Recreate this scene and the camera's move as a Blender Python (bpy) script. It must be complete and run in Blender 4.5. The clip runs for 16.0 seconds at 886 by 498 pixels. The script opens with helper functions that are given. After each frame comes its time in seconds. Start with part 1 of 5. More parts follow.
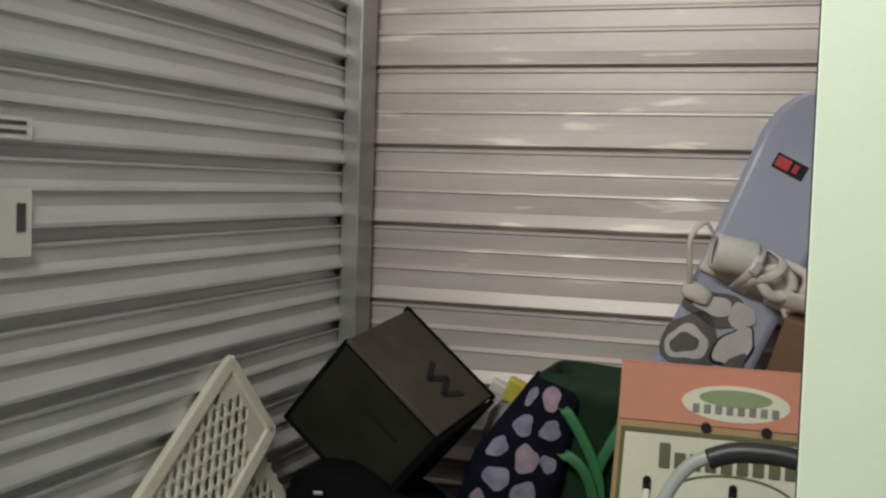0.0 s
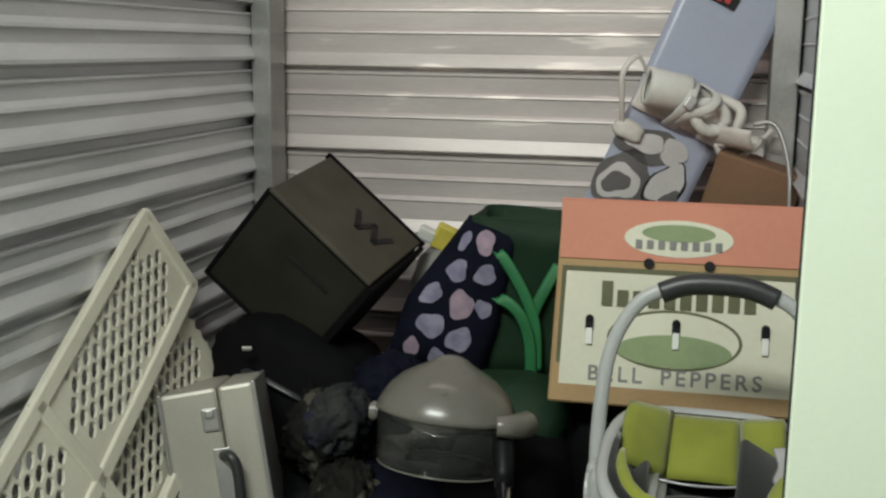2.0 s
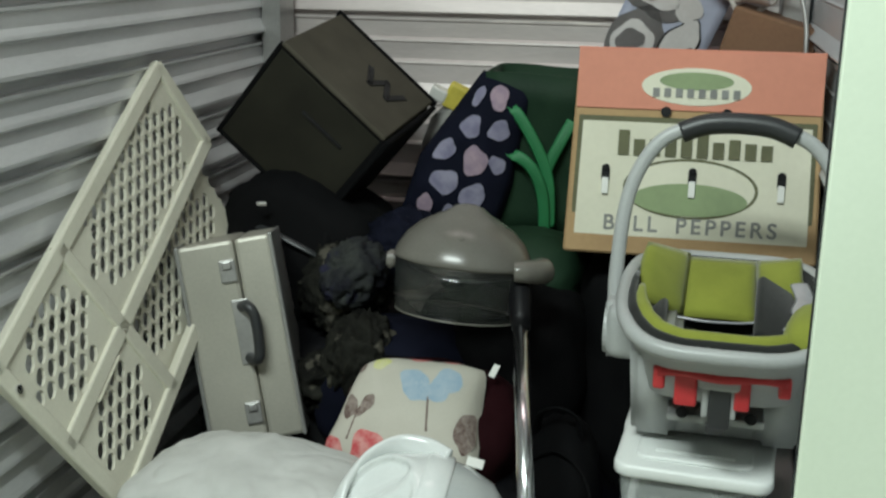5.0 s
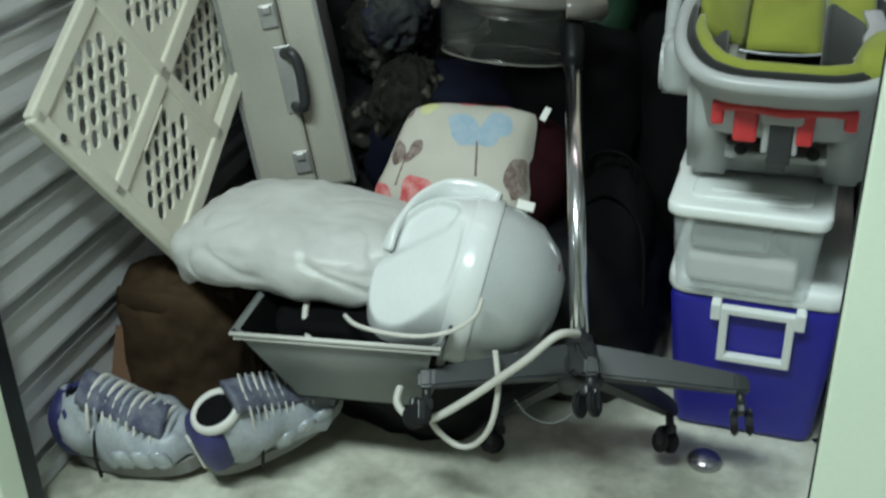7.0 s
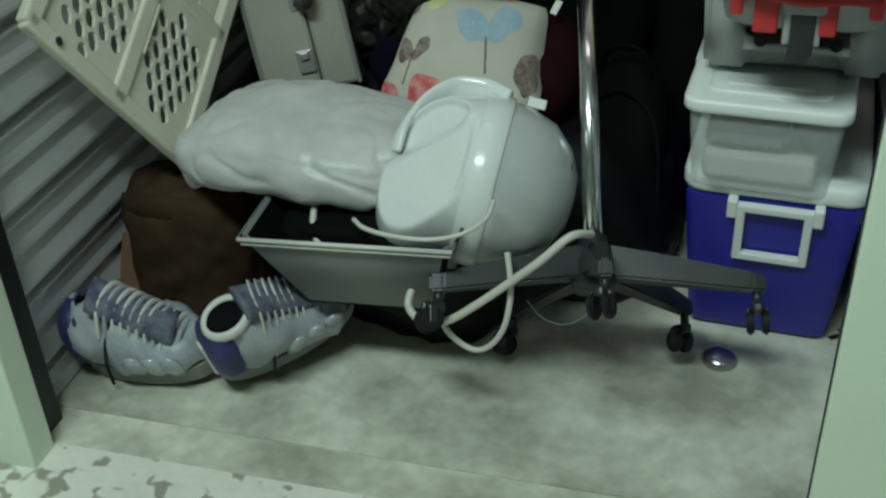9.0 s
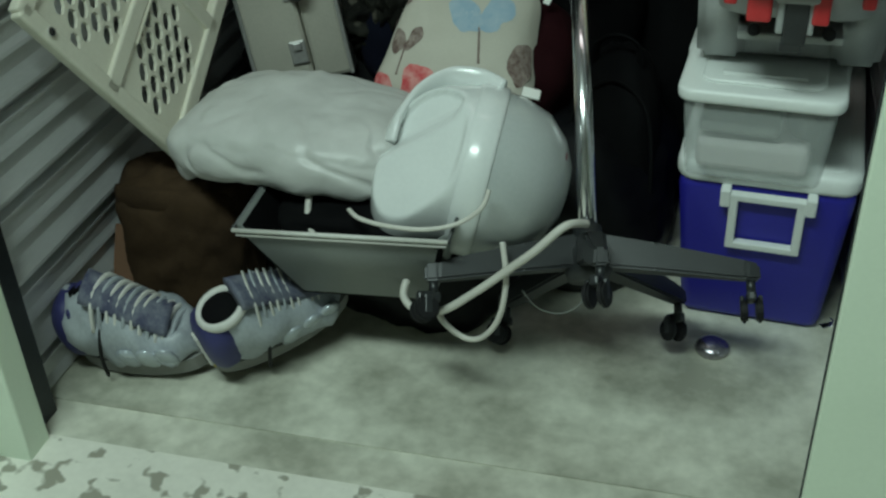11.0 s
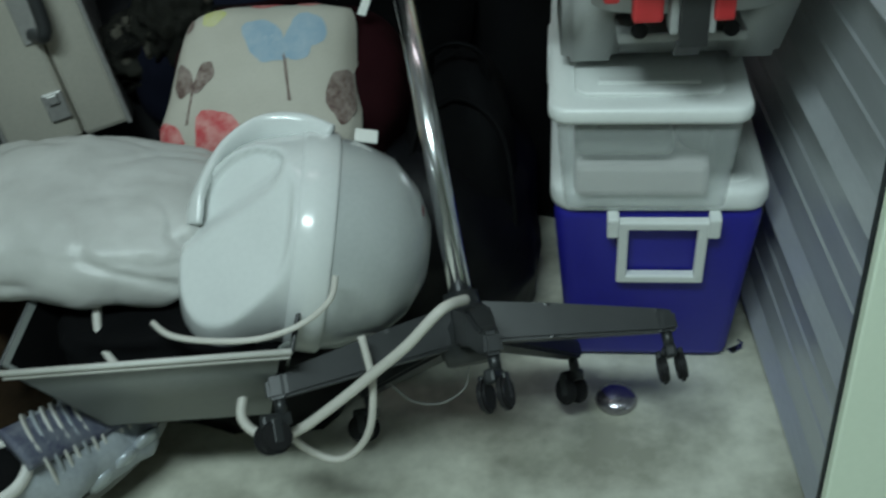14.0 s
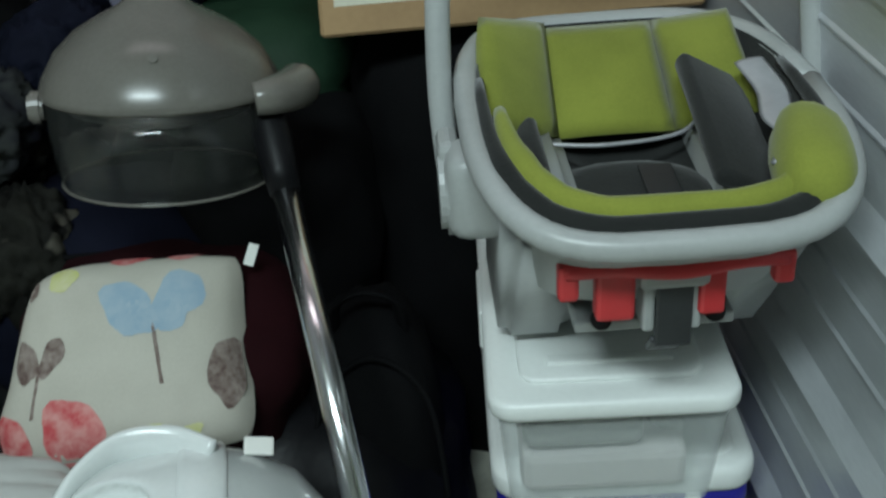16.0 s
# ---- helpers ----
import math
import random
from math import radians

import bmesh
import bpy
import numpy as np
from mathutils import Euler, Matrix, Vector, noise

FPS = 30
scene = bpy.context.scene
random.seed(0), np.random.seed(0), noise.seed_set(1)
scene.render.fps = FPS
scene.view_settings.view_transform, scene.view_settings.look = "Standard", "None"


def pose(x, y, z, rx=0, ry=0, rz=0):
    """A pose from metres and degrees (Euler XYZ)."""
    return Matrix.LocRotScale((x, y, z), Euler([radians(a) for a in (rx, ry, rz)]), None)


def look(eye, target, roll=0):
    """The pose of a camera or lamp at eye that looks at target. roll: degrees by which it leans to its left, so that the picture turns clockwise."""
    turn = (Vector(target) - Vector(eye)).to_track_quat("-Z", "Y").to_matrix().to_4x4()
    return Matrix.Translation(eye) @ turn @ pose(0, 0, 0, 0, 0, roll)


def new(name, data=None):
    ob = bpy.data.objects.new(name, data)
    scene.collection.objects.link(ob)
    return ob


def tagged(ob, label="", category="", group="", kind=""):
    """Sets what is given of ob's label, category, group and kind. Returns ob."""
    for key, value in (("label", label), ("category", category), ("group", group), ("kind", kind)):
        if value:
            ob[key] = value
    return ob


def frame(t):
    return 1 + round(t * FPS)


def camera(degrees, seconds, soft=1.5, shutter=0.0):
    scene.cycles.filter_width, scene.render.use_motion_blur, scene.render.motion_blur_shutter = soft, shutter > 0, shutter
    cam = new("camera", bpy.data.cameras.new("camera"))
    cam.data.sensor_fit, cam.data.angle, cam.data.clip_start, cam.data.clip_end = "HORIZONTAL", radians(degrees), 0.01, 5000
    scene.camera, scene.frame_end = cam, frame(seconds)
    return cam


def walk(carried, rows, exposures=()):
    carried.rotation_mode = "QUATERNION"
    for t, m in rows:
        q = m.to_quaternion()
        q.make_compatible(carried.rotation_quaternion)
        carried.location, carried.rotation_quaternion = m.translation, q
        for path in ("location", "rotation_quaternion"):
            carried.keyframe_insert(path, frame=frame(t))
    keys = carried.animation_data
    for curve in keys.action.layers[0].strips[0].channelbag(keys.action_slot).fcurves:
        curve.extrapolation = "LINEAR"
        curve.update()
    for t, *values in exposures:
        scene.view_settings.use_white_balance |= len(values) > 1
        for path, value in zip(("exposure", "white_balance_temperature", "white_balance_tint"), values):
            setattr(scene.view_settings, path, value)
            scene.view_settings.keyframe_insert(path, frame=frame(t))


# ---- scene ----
cam = camera(44.0, 16.0, soft=2.4, shutter=0.35)
PATH = [
    (0, (0.493, -1.217, 1.449), (-0.153, 0.671, 1.33), 1.8),
    (0.5, (0.487, -1.201, 1.434), (-0.147, 0.691, 1.292), 2.2),
    (1, (0.461, -1.18, 1.426), (-0.093, 0.732, 1.233), 1.7),
    (1.5, (0.42, -1.149, 1.413), (-0.033, 0.772, 1.09), 0.9),
    (2, (0.385, -1.144, 1.397), (-0.056, 0.773, 1.032), 0.8),
    (2.5, (0.356, -1.156, 1.376), (-0.066, 0.762, 0.994), 1.0),
    (3, (0.362, -1.146, 1.36), (-0.061, 0.761, 0.932), 0.3),
    (5.5, (0.351, -1.18, 1.29), (-0.073, 0.672, 0.666), 0.8),
    (6, (0.355, -1.16, 1.284), (-0.1, 0.631, 0.52), -0.4),
    (6.5, (0.36, -1.142, 1.281), (-0.105, 0.614, 0.445), -1.1),
    (7, (0.351, -1.137, 1.253), (-0.126, 0.564, 0.314), -1.4),
    (7.5, (0.344, -1.12, 1.238), (-0.121, 0.535, 0.216), -0.9),
    (8, (0.339, -1.117, 1.224), (-0.123, 0.521, 0.174), -2.3),
    (8.5, (0.341, -1.105, 1.24), (-0.134, 0.503, 0.15), -2.7),
    (11, (0.33, -1.113, 1.239), (-0.119, 0.489, 0.129), -2.5),
    (11.5, (0.329, -1.09, 1.228), (-0.118, 0.489, 0.085), -3.3),
    (12, (0.312, -1.043, 1.209), (-0.143, 0.547, 0.085), -2.2),
    (12.5, (0.317, -0.941, 1.198), (-0.187, 0.625, 0.06), -2.0),
    (13, (0.305, -0.884, 1.192), (-0.166, 0.67, 0.024), -2.9),
    (13.5, (0.28, -0.799, 1.186), (-0.026, 0.775, -0.01), -4.3),
    (14, (0.216, -0.753, 1.156), (0.11, 0.868, -0.011), -4.1),
    (14.5, (0.207, -0.658, 1.153), (0.204, 0.99, 0.019), -3.3),
    (15, (0.247, -0.53, 1.186), (0.189, 1.126, 0.066), -3.3),
    (15.3, (0.249, -0.507, 1.182), (0.2, 1.169, 0.091), -2.8),
    (15.5, (0.255, -0.471, 1.209), (0.211, 1.192, 0.099), -3.2),
    (16, (0.209, -0.411, 1.182), (0.284, 1.305, 0.157), -3.8),
]
walk(cam, [(t, look(eye, target, roll)) for t, eye, target, roll in PATH],
     [(0, -0.35, 6900, 14), (1.5, -0.02, 6700, 10), (3, 0.08, 6550, 8), (5.5, 0.16, 6150, 4), (6.5, 0.20, 5950, 3), (7.2, 0.14, 5950, 0), (8, -0.32, 5950, -4), (11, -0.47, 5950, -11),
      (12.5, -0.57, 5850, -8), (13.5, -0.50, 5750, -5), (14.5, -0.30, 5650, 0), (16, -0.15, 5750, 2)])

# ---- world, lamps, exposure ----
world = bpy.data.worlds.new("world")
scene.world = world
world.use_nodes = True
world.node_tree.nodes["Background"].inputs[0].default_value = (0.004, 0.004, 0.004, 1)
world.node_tree.nodes["Background"].inputs[1].default_value = 1.0


def area_lamp(name, eye, target, sx, sy, watts, colour):
    data = bpy.data.lights.new(name, "AREA")
    data.shape, data.size, data.size_y, data.energy, data.color = "RECTANGLE", sx, sy, watts, colour
    ob = new(name, data)
    ob.matrix_world = look(eye, target)
    return ob


area_lamp("corridor_tube", (-0.28, -1.25, 2.74), (-0.05, 0.25, 0.3), 1.2, 0.3, 60, (0.93, 1.0, 0.95))
area_lamp("overhead_tube", (-0.1, 1.0, 2.94), (-0.1, 1.3, 0.0), 1.2, 0.2, 3.6, (1.0, 0.80, 0.78))


# ---- materials ----
def material(name, colour, colour2=None, rough=0.5, metal=0.0, scale=8.0, fine=90.0, bump=0.15, rough_var=0.15,
             spots=None, stretch=(1, 1, 1), transmission=0.0, alpha=1.0, coat=0.0, sheen=0.0, spec=0.5):
    m = bpy.data.materials.new(name)
    m.use_nodes = True
    nt = m.node_tree
    nodes, links = nt.nodes, nt.links
    b = nodes["Principled BSDF"]
    colour2 = colour2 or tuple(c * 0.72 for c in colour)
    tc = nodes.new("ShaderNodeTexCoord")
    mp = nodes.new("ShaderNodeMapping")
    mp.inputs["Scale"].default_value = stretch
    links.new(tc.outputs["Object"], mp.inputs[0])
    info = nodes.new("ShaderNodeObjectInfo")
    add = nodes.new("ShaderNodeVectorMath")
    add.operation = "ADD"
    links.new(mp.outputs[0], add.inputs[0])
    mul = nodes.new("ShaderNodeVectorMath")
    mul.operation = "SCALE"
    comb = nodes.new("ShaderNodeCombineXYZ")
    for i in range(3):
        links.new(info.outputs["Random"], comb.inputs[i])
    links.new(comb.outputs[0], mul.inputs[0])
    mul.inputs["Scale"].default_value = 17.0
    links.new(mul.outputs[0], add.inputs[1])
    n1 = nodes.new("ShaderNodeTexNoise")
    n1.inputs["Scale"].default_value, n1.inputs["Detail"].default_value = scale, 5
    links.new(add.outputs[0], n1.inputs["Vector"])
    n2 = nodes.new("ShaderNodeTexNoise")
    n2.inputs["Scale"].default_value, n2.inputs["Detail"].default_value = fine, 3
    links.new(add.outputs[0], n2.inputs["Vector"])
    ramp = nodes.new("ShaderNodeValToRGB")
    ramp.color_ramp.elements[0].position, ramp.color_ramp.elements[1].position = 0.32, 0.68
    ramp.color_ramp.elements[0].color, ramp.color_ramp.elements[1].color = (*colour2, 1), (*colour, 1)
    mixf = nodes.new("ShaderNodeMath")
    mixf.operation = "MULTIPLY_ADD"
    links.new(n2.outputs[0], mixf.inputs[0])
    mixf.inputs[1].default_value = 0.35
    sub = nodes.new("ShaderNodeMath")
    sub.operation = "SUBTRACT"
    links.new(n1.outputs[0], sub.inputs[0])
    sub.inputs[1].default_value = 0.175
    links.new(sub.outputs[0], mixf.inputs[2])
    links.new(mixf.outputs[0], ramp.inputs[0])
    out = ramp.outputs[0]
    if spots:
        sc, size, col = spots
        v = nodes.new("ShaderNodeTexNoise")
        v.inputs["Scale"].default_value, v.inputs["Detail"].default_value = sc, 2
        links.new(add.outputs[0], v.inputs["Vector"])
        r = nodes.new("ShaderNodeValToRGB")
        r.color_ramp.elements[0].position, r.color_ramp.elements[1].position = size, size + 0.06
        links.new(v.outputs[0], r.inputs[0])
        mx = nodes.new("ShaderNodeMixRGB")
        links.new(r.outputs[0], mx.inputs[0])
        links.new(out, mx.inputs[1])
        mx.inputs[2].default_value = (*col, 1)
        out = mx.outputs[0]
    links.new(out, b.inputs["Base Color"])
    rr = nodes.new("ShaderNodeMath")
    rr.operation = "MULTIPLY_ADD"
    links.new(n1.outputs[0], rr.inputs[0])
    rr.inputs[1].default_value, rr.inputs[2].default_value = rough_var, rough - rough_var / 2
    links.new(rr.outputs[0], b.inputs["Roughness"])
    if bump:
        bp = nodes.new("ShaderNodeBump")
        bp.inputs["Strength"].default_value, bp.inputs["Distance"].default_value = bump, 0.004
        links.new(mixf.outputs[0], bp.inputs["Height"])
        links.new(bp.outputs[0], b.inputs["Normal"])
    b.inputs["Metallic"].default_value = metal
    b.inputs["Specular IOR Level"].default_value = spec
    b.inputs["Transmission Weight"].default_value = transmission
    b.inputs["Alpha"].default_value = alpha
    b.inputs["Coat Weight"].default_value = coat
    b.inputs["Sheen Weight"].default_value = sheen
    return m


STEEL_WALL = material("painted_steel_wall", (0.62, 0.56, 0.54), (0.48, 0.43, 0.415), rough=0.44, metal=0.25, scale=3, fine=60, bump=0.12,
                      stretch=(0.6, 0.6, 5), spots=(6, 0.63, (0.84, 0.76, 0.71)))
# Left wall's partition type; metallic raised so the right wall looks shaded.
RIGHT_PARTITION = material("right_partition_steel", (0.64, 0.66, 0.69), (0.53, 0.55, 0.58), rough=0.36, metal=0.38, scale=3, fine=60, bump=0.06,
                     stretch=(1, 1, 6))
PARTITION = material("painted_partition_steel", (0.67, 0.675, 0.685), (0.55, 0.555, 0.565), rough=0.34, metal=0.25, scale=3, fine=60, bump=0.06,
                     stretch=(1, 1, 6))
STEEL_POST = material("galvanised_post", (0.42, 0.41, 0.40), (0.30, 0.30, 0.29), rough=0.4, metal=0.5, scale=6, fine=120, bump=0.05)
JAMB = material("pale_jamb_paint", (0.78, 0.87, 0.72), (0.73, 0.82, 0.67), rough=0.5, scale=3, fine=150, bump=0.06)
RAIL = material("dark_track_steel", (0.035, 0.04, 0.045), (0.02, 0.022, 0.025), rough=0.45, metal=0.4)
HALL = material("corridor_paint", (0.36, 0.36, 0.34), (0.32, 0.32, 0.30), rough=0.6)
CONCRETE = material("unit_concrete", (0.74, 0.74, 0.63), (0.36, 0.36, 0.29), rough=0.55, scale=5.5, fine=38, bump=0.25, rough_var=0.3)
CORRIDOR = material("corridor_concrete", (0.84, 0.83, 0.74), (0.70, 0.69, 0.61), rough=0.5, scale=4, fine=80, bump=0.2,
                    spots=(25, 0.565, (0.34, 0.33, 0.27)), rough_var=0.2)
PAPER = material("paper", (0.78, 0.78, 0.74), (0.72, 0.72, 0.68), rough=0.7, bump=0.03)
INK = material("ink", (0.10, 0.10, 0.11), rough=0.7, bump=0.0)
BLUE = material("blue_cooler_plastic", (0.022, 0.018, 0.32), (0.017, 0.014, 0.26), rough=0.42, scale=6, fine=200, bump=0.05)
WHITE_PLASTIC = material("white_plastic", (0.84, 0.86, 0.84), (0.77, 0.79, 0.77), rough=0.36, scale=5, fine=160, bump=0.03)
CLEAR_PLASTIC = material("clear_box_plastic", (0.82, 0.86, 0.85), (0.74, 0.78, 0.77), rough=0.28, scale=6, bump=0.03, transmission=0.2, alpha=0.25)
GLOSS_WHITE = material("glossy_white_plastic", (0.74, 0.76, 0.75), (0.68, 0.70, 0.69), rough=0.2, scale=5, fine=160, bump=0.02, coat=0.3)
TANK = material("translucent_tank_plastic", (0.47, 0.49, 0.485), (0.41, 0.43, 0.425), rough=0.22, scale=5, fine=160, bump=0.02, coat=0.3)
STICKER = material("wine_red_sticker", (0.15, 0.012, 0.030), (0.12, 0.010, 0.025), rough=0.4, bump=0.0)
# The bin's canvas again, paler: light from above put into the flap's colour.
OLIVE_LIT_TOP = material("olive_lit_top_canvas", (0.078, 0.070, 0.054), (0.052, 0.047, 0.036), rough=0.85, scale=8, fine=350, bump=0.3, spec=0.12)
ART_DARK = material("dark_board_print", (0.13, 0.12, 0.12), (0.09, 0.085, 0.085), rough=0.4, bump=0.0)
SHOE_SILVER = material("silver_shoe_leather", (0.50, 0.54, 0.58), (0.42, 0.45, 0.49), rough=0.28, metal=0.3, bump=0.05)
ART_PALE = material("pale_board_print", (0.55, 0.53, 0.52), (0.46, 0.44, 0.43), rough=0.4, bump=0.0)
SEAT_GREY = material("seat_shell_grey", (0.40, 0.41, 0.405), (0.34, 0.35, 0.345), rough=0.38, scale=5, fine=200, bump=0.04)
DARK_FABRIC = material("charcoal_fabric", (0.022, 0.023, 0.022), (0.015, 0.016, 0.015), rough=0.9, fine=400, bump=0.3, sheen=0.2, spec=0.12)
LIME = material("lime_fabric", (0.25, 0.275, 0.045), (0.19, 0.21, 0.034), rough=0.85, scale=12, fine=400, bump=0.25, sheen=0.2, spec=0.12)
SILVER_FABRIC = material("silver_satin", (0.45, 0.45, 0.47), (0.36, 0.36, 0.38), rough=0.32, metal=0.2, scale=10)
RED_PLASTIC = material("red_plastic", (0.55, 0.035, 0.04), (0.45, 0.028, 0.032), rough=0.4)
BLACK_PLASTIC = material("black_plastic", (0.030, 0.032, 0.034), (0.02, 0.021, 0.022), rough=0.42, scale=10, fine=220, bump=0.08)
CHARCOAL = material("charcoal_base_plastic", (0.026, 0.028, 0.030), (0.018, 0.020, 0.021), rough=0.4, scale=8, fine=200, bump=0.05)
CHROME = material("chrome", (0.82, 0.82, 0.84), (0.76, 0.76, 0.78), rough=0.19, metal=1.0, bump=0.0, rough_var=0.05)
HOOD = material("grey_hood_plastic", (0.155, 0.145, 0.128), (0.125, 0.118, 0.104), rough=0.26, scale=5, fine=200, bump=0.03)
VISOR = material("smoked_visor", (0.09, 0.095, 0.09), (0.07, 0.075, 0.07), rough=0.05, bump=0.0, transmission=0.5, alpha=0.27, rough_var=0.02)
GATE = material("cream_gate_plastic", (0.70, 0.68, 0.57), (0.61, 0.59, 0.49), rough=0.45, scale=6, fine=160, bump=0.05)
ALU = material("brushed_case_aluminium", (0.47, 0.45, 0.39), (0.39, 0.375, 0.325), rough=0.45, metal=0.3, scale=5, fine=180, bump=0.06)
CARD = material("kraft_cardboard", (0.42, 0.28, 0.14), (0.34, 0.22, 0.11), rough=0.8, scale=6, fine=120, bump=0.1)
BROWN_CARD = material("dark_brown_carton", (0.20, 0.11, 0.06), (0.15, 0.08, 0.045), rough=0.8, scale=6, fine=120, bump=0.1)
SALMON = material("salmon_print", (0.62, 0.25, 0.17), (0.55, 0.22, 0.15), rough=0.7, scale=5, bump=0.05)
CREAM = material("cream_print", (0.70, 0.68, 0.55), (0.63, 0.61, 0.49), rough=0.7, scale=5, bump=0.05)
OLIVE_INK = material("olive_ink", (0.13, 0.13, 0.07), rough=0.75, bump=0.0)
GREEN_INK = material("green_ink", (0.27, 0.34, 0.18), (0.22, 0.28, 0.15), rough=0.75, bump=0.0)
GREY_INK = material("grey_ink", (0.25, 0.25, 0.24), (0.19, 0.19, 0.18), rough=0.7, bump=0.0)
BOARD_BLUE = material("lavender_board", (0.36, 0.38, 0.48), (0.32, 0.34, 0.43), rough=0.3, scale=4, fine=120, bump=0.03)
BINDING = material("white_binding", (0.62, 0.58, 0.54), (0.50, 0.46, 0.42), rough=0.5, scale=12)
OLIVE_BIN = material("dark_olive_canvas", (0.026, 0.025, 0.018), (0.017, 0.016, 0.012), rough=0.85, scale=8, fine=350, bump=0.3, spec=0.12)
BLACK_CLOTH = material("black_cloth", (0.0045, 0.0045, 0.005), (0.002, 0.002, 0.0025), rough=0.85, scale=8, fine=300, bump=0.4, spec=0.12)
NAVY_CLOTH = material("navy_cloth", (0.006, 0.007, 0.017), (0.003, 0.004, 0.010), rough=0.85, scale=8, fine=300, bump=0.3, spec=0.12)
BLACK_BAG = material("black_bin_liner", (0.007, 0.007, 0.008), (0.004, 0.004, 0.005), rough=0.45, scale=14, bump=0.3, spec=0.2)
MAROON = material("maroon_cloth", (0.020, 0.003, 0.005), (0.011, 0.0015, 0.0025), rough=0.85, scale=8, fine=300, bump=0.35, spec=0.12)
GREEN_BAG = material("dark_green_bag", (0.018, 0.040, 0.022), (0.010, 0.026, 0.014), rough=0.6, scale=8, fine=250, bump=0.2, spec=0.12)
GREEN_STRAP = material("bright_green_strap", (0.025, 0.19, 0.065), (0.018, 0.14, 0.048), rough=0.6, fine=300, bump=0.2)
BAG_WHITE = material("white_carrier_bag", (0.55, 0.55, 0.53), (0.47, 0.47, 0.45), rough=0.42, scale=11, fine=34, bump=0.7)
GREY_BIN = material("grey_bin_plastic", (0.19, 0.20, 0.19), (0.15, 0.16, 0.15), rough=0.4, scale=5, fine=180, bump=0.05)
CORD = material("white_cord_rubber", (0.62, 0.60, 0.55), (0.55, 0.53, 0.48), rough=0.5, bump=0.02)
BROWN_PAPER = material("brown_paper_bag", (0.052, 0.033, 0.018), (0.030, 0.019, 0.011), rough=0.85, scale=7, fine=120, bump=0.35, spec=0.12)
SHOE_GREY = material("shoe_grey_leather", (0.44, 0.47, 0.50), (0.28, 0.30, 0.33), rough=0.45, scale=12, fine=160, bump=0.15)
SHOE_NAVY = material("shoe_navy_trim", (0.04, 0.04, 0.16), (0.03, 0.03, 0.11), rough=0.5, bump=0.1)
SHOE_TONGUE = material("shoe_dark_tongue", (0.055, 0.058, 0.11), (0.17, 0.18, 0.22), rough=0.7, scale=45, fine=200, bump=0.2)
SHOE_LIGHT = material("shoe_white_trim", (0.66, 0.65, 0.62), (0.55, 0.54, 0.50), rough=0.5, bump=0.1)
YELLOW = material("yellow_trim", (0.60, 0.50, 0.08), rough=0.5, bump=0.0)
RUBBER = material("black_rubber", (0.014, 0.014, 0.015), rough=0.55, bump=0.1, spec=0.22)
PILLOW = material("cream_pillow_cotton", (0.54, 0.515, 0.45), (0.47, 0.445, 0.385), rough=0.85, scale=8, fine=400, bump=0.2, spec=0.12)
INK_RED = material("print_red", (0.50, 0.08, 0.09), (0.62, 0.30, 0.28), rough=0.85, scale=60, fine=200, bump=0.0, spec=0.12)
INK_BLUE = material("print_blue", (0.30, 0.40, 0.50), (0.38, 0.46, 0.53), rough=0.85, scale=50, bump=0.0, spec=0.12)
INK_BROWN = material("print_brown", (0.12, 0.08, 0.07), (0.32, 0.27, 0.24), rough=0.85, scale=70, fine=200, bump=0.0, spec=0.12)
INK_LIME = material("print_lime", (0.56, 0.57, 0.22), (0.62, 0.60, 0.38), rough=0.85, scale=50, bump=0.0, spec=0.12)
PETAL = material("print_petal", (0.26, 0.25, 0.33), (0.17, 0.16, 0.24), rough=0.85, scale=40, bump=0.0, spec=0.12)
PETAL_PINK = material("print_pink_petal", (0.36, 0.27, 0.32), (0.25, 0.19, 0.25), rough=0.85, scale=40, bump=0.0, spec=0.12)
CAMO = material("camouflage_cloth", (0.020, 0.020, 0.016), (0.004, 0.004, 0.0035), rough=0.85, scale=16, fine=50, bump=0.3,
                spots=(18, 0.60, (0.075, 0.070, 0.056)), spec=0.12)
PALE_CAMO = material("faded_camouflage_cloth", (0.036, 0.039, 0.036), (0.008, 0.008, 0.013), rough=0.85, scale=14, fine=50, bump=0.3,
                     spots=(16, 0.60, (0.018, 0.018, 0.035)), spec=0.12)
COPPER = material("old_steel_disc", (0.50, 0.49, 0.50), (0.30, 0.28, 0.32), rough=0.25, metal=0.9)


# ---- building blocks ----
def part(name, bm, mat, parent=None, label="", m=None):
    """Links a bmesh as one mesh object, under a thing or a part when one is given."""
    mesh = bpy.data.meshes.new(name)
    bm.normal_update()
    bm.to_mesh(mesh)
    bm.free()
    mesh.materials.append(mat)
    ob = new(name, mesh)
    if m is not None:
        ob.matrix_basis = m
    if parent is not None:
        ob.parent = parent
    if label:
        ob["label"] = label
    return ob


def thing(name, label, category, m=None, group="", kind=""):
    ob = new(name)
    ob.empty_display_size = 0.05
    if m is not None:
        ob.matrix_basis = m
    return tagged(ob, label, category, group, kind)


def frame_from(origin, x_axis, up):
    """A pose with its x along x_axis and its z near up."""
    x = Vector(x_axis).normalized()
    y = Vector(up).cross(x).normalized()
    z = x.cross(y)
    m = Matrix((x, y, z)).transposed().to_4x4()
    m.translation = origin
    return m


def smooth(bm, on=True):
    for f in bm.faces:
        f.smooth = on
    return bm


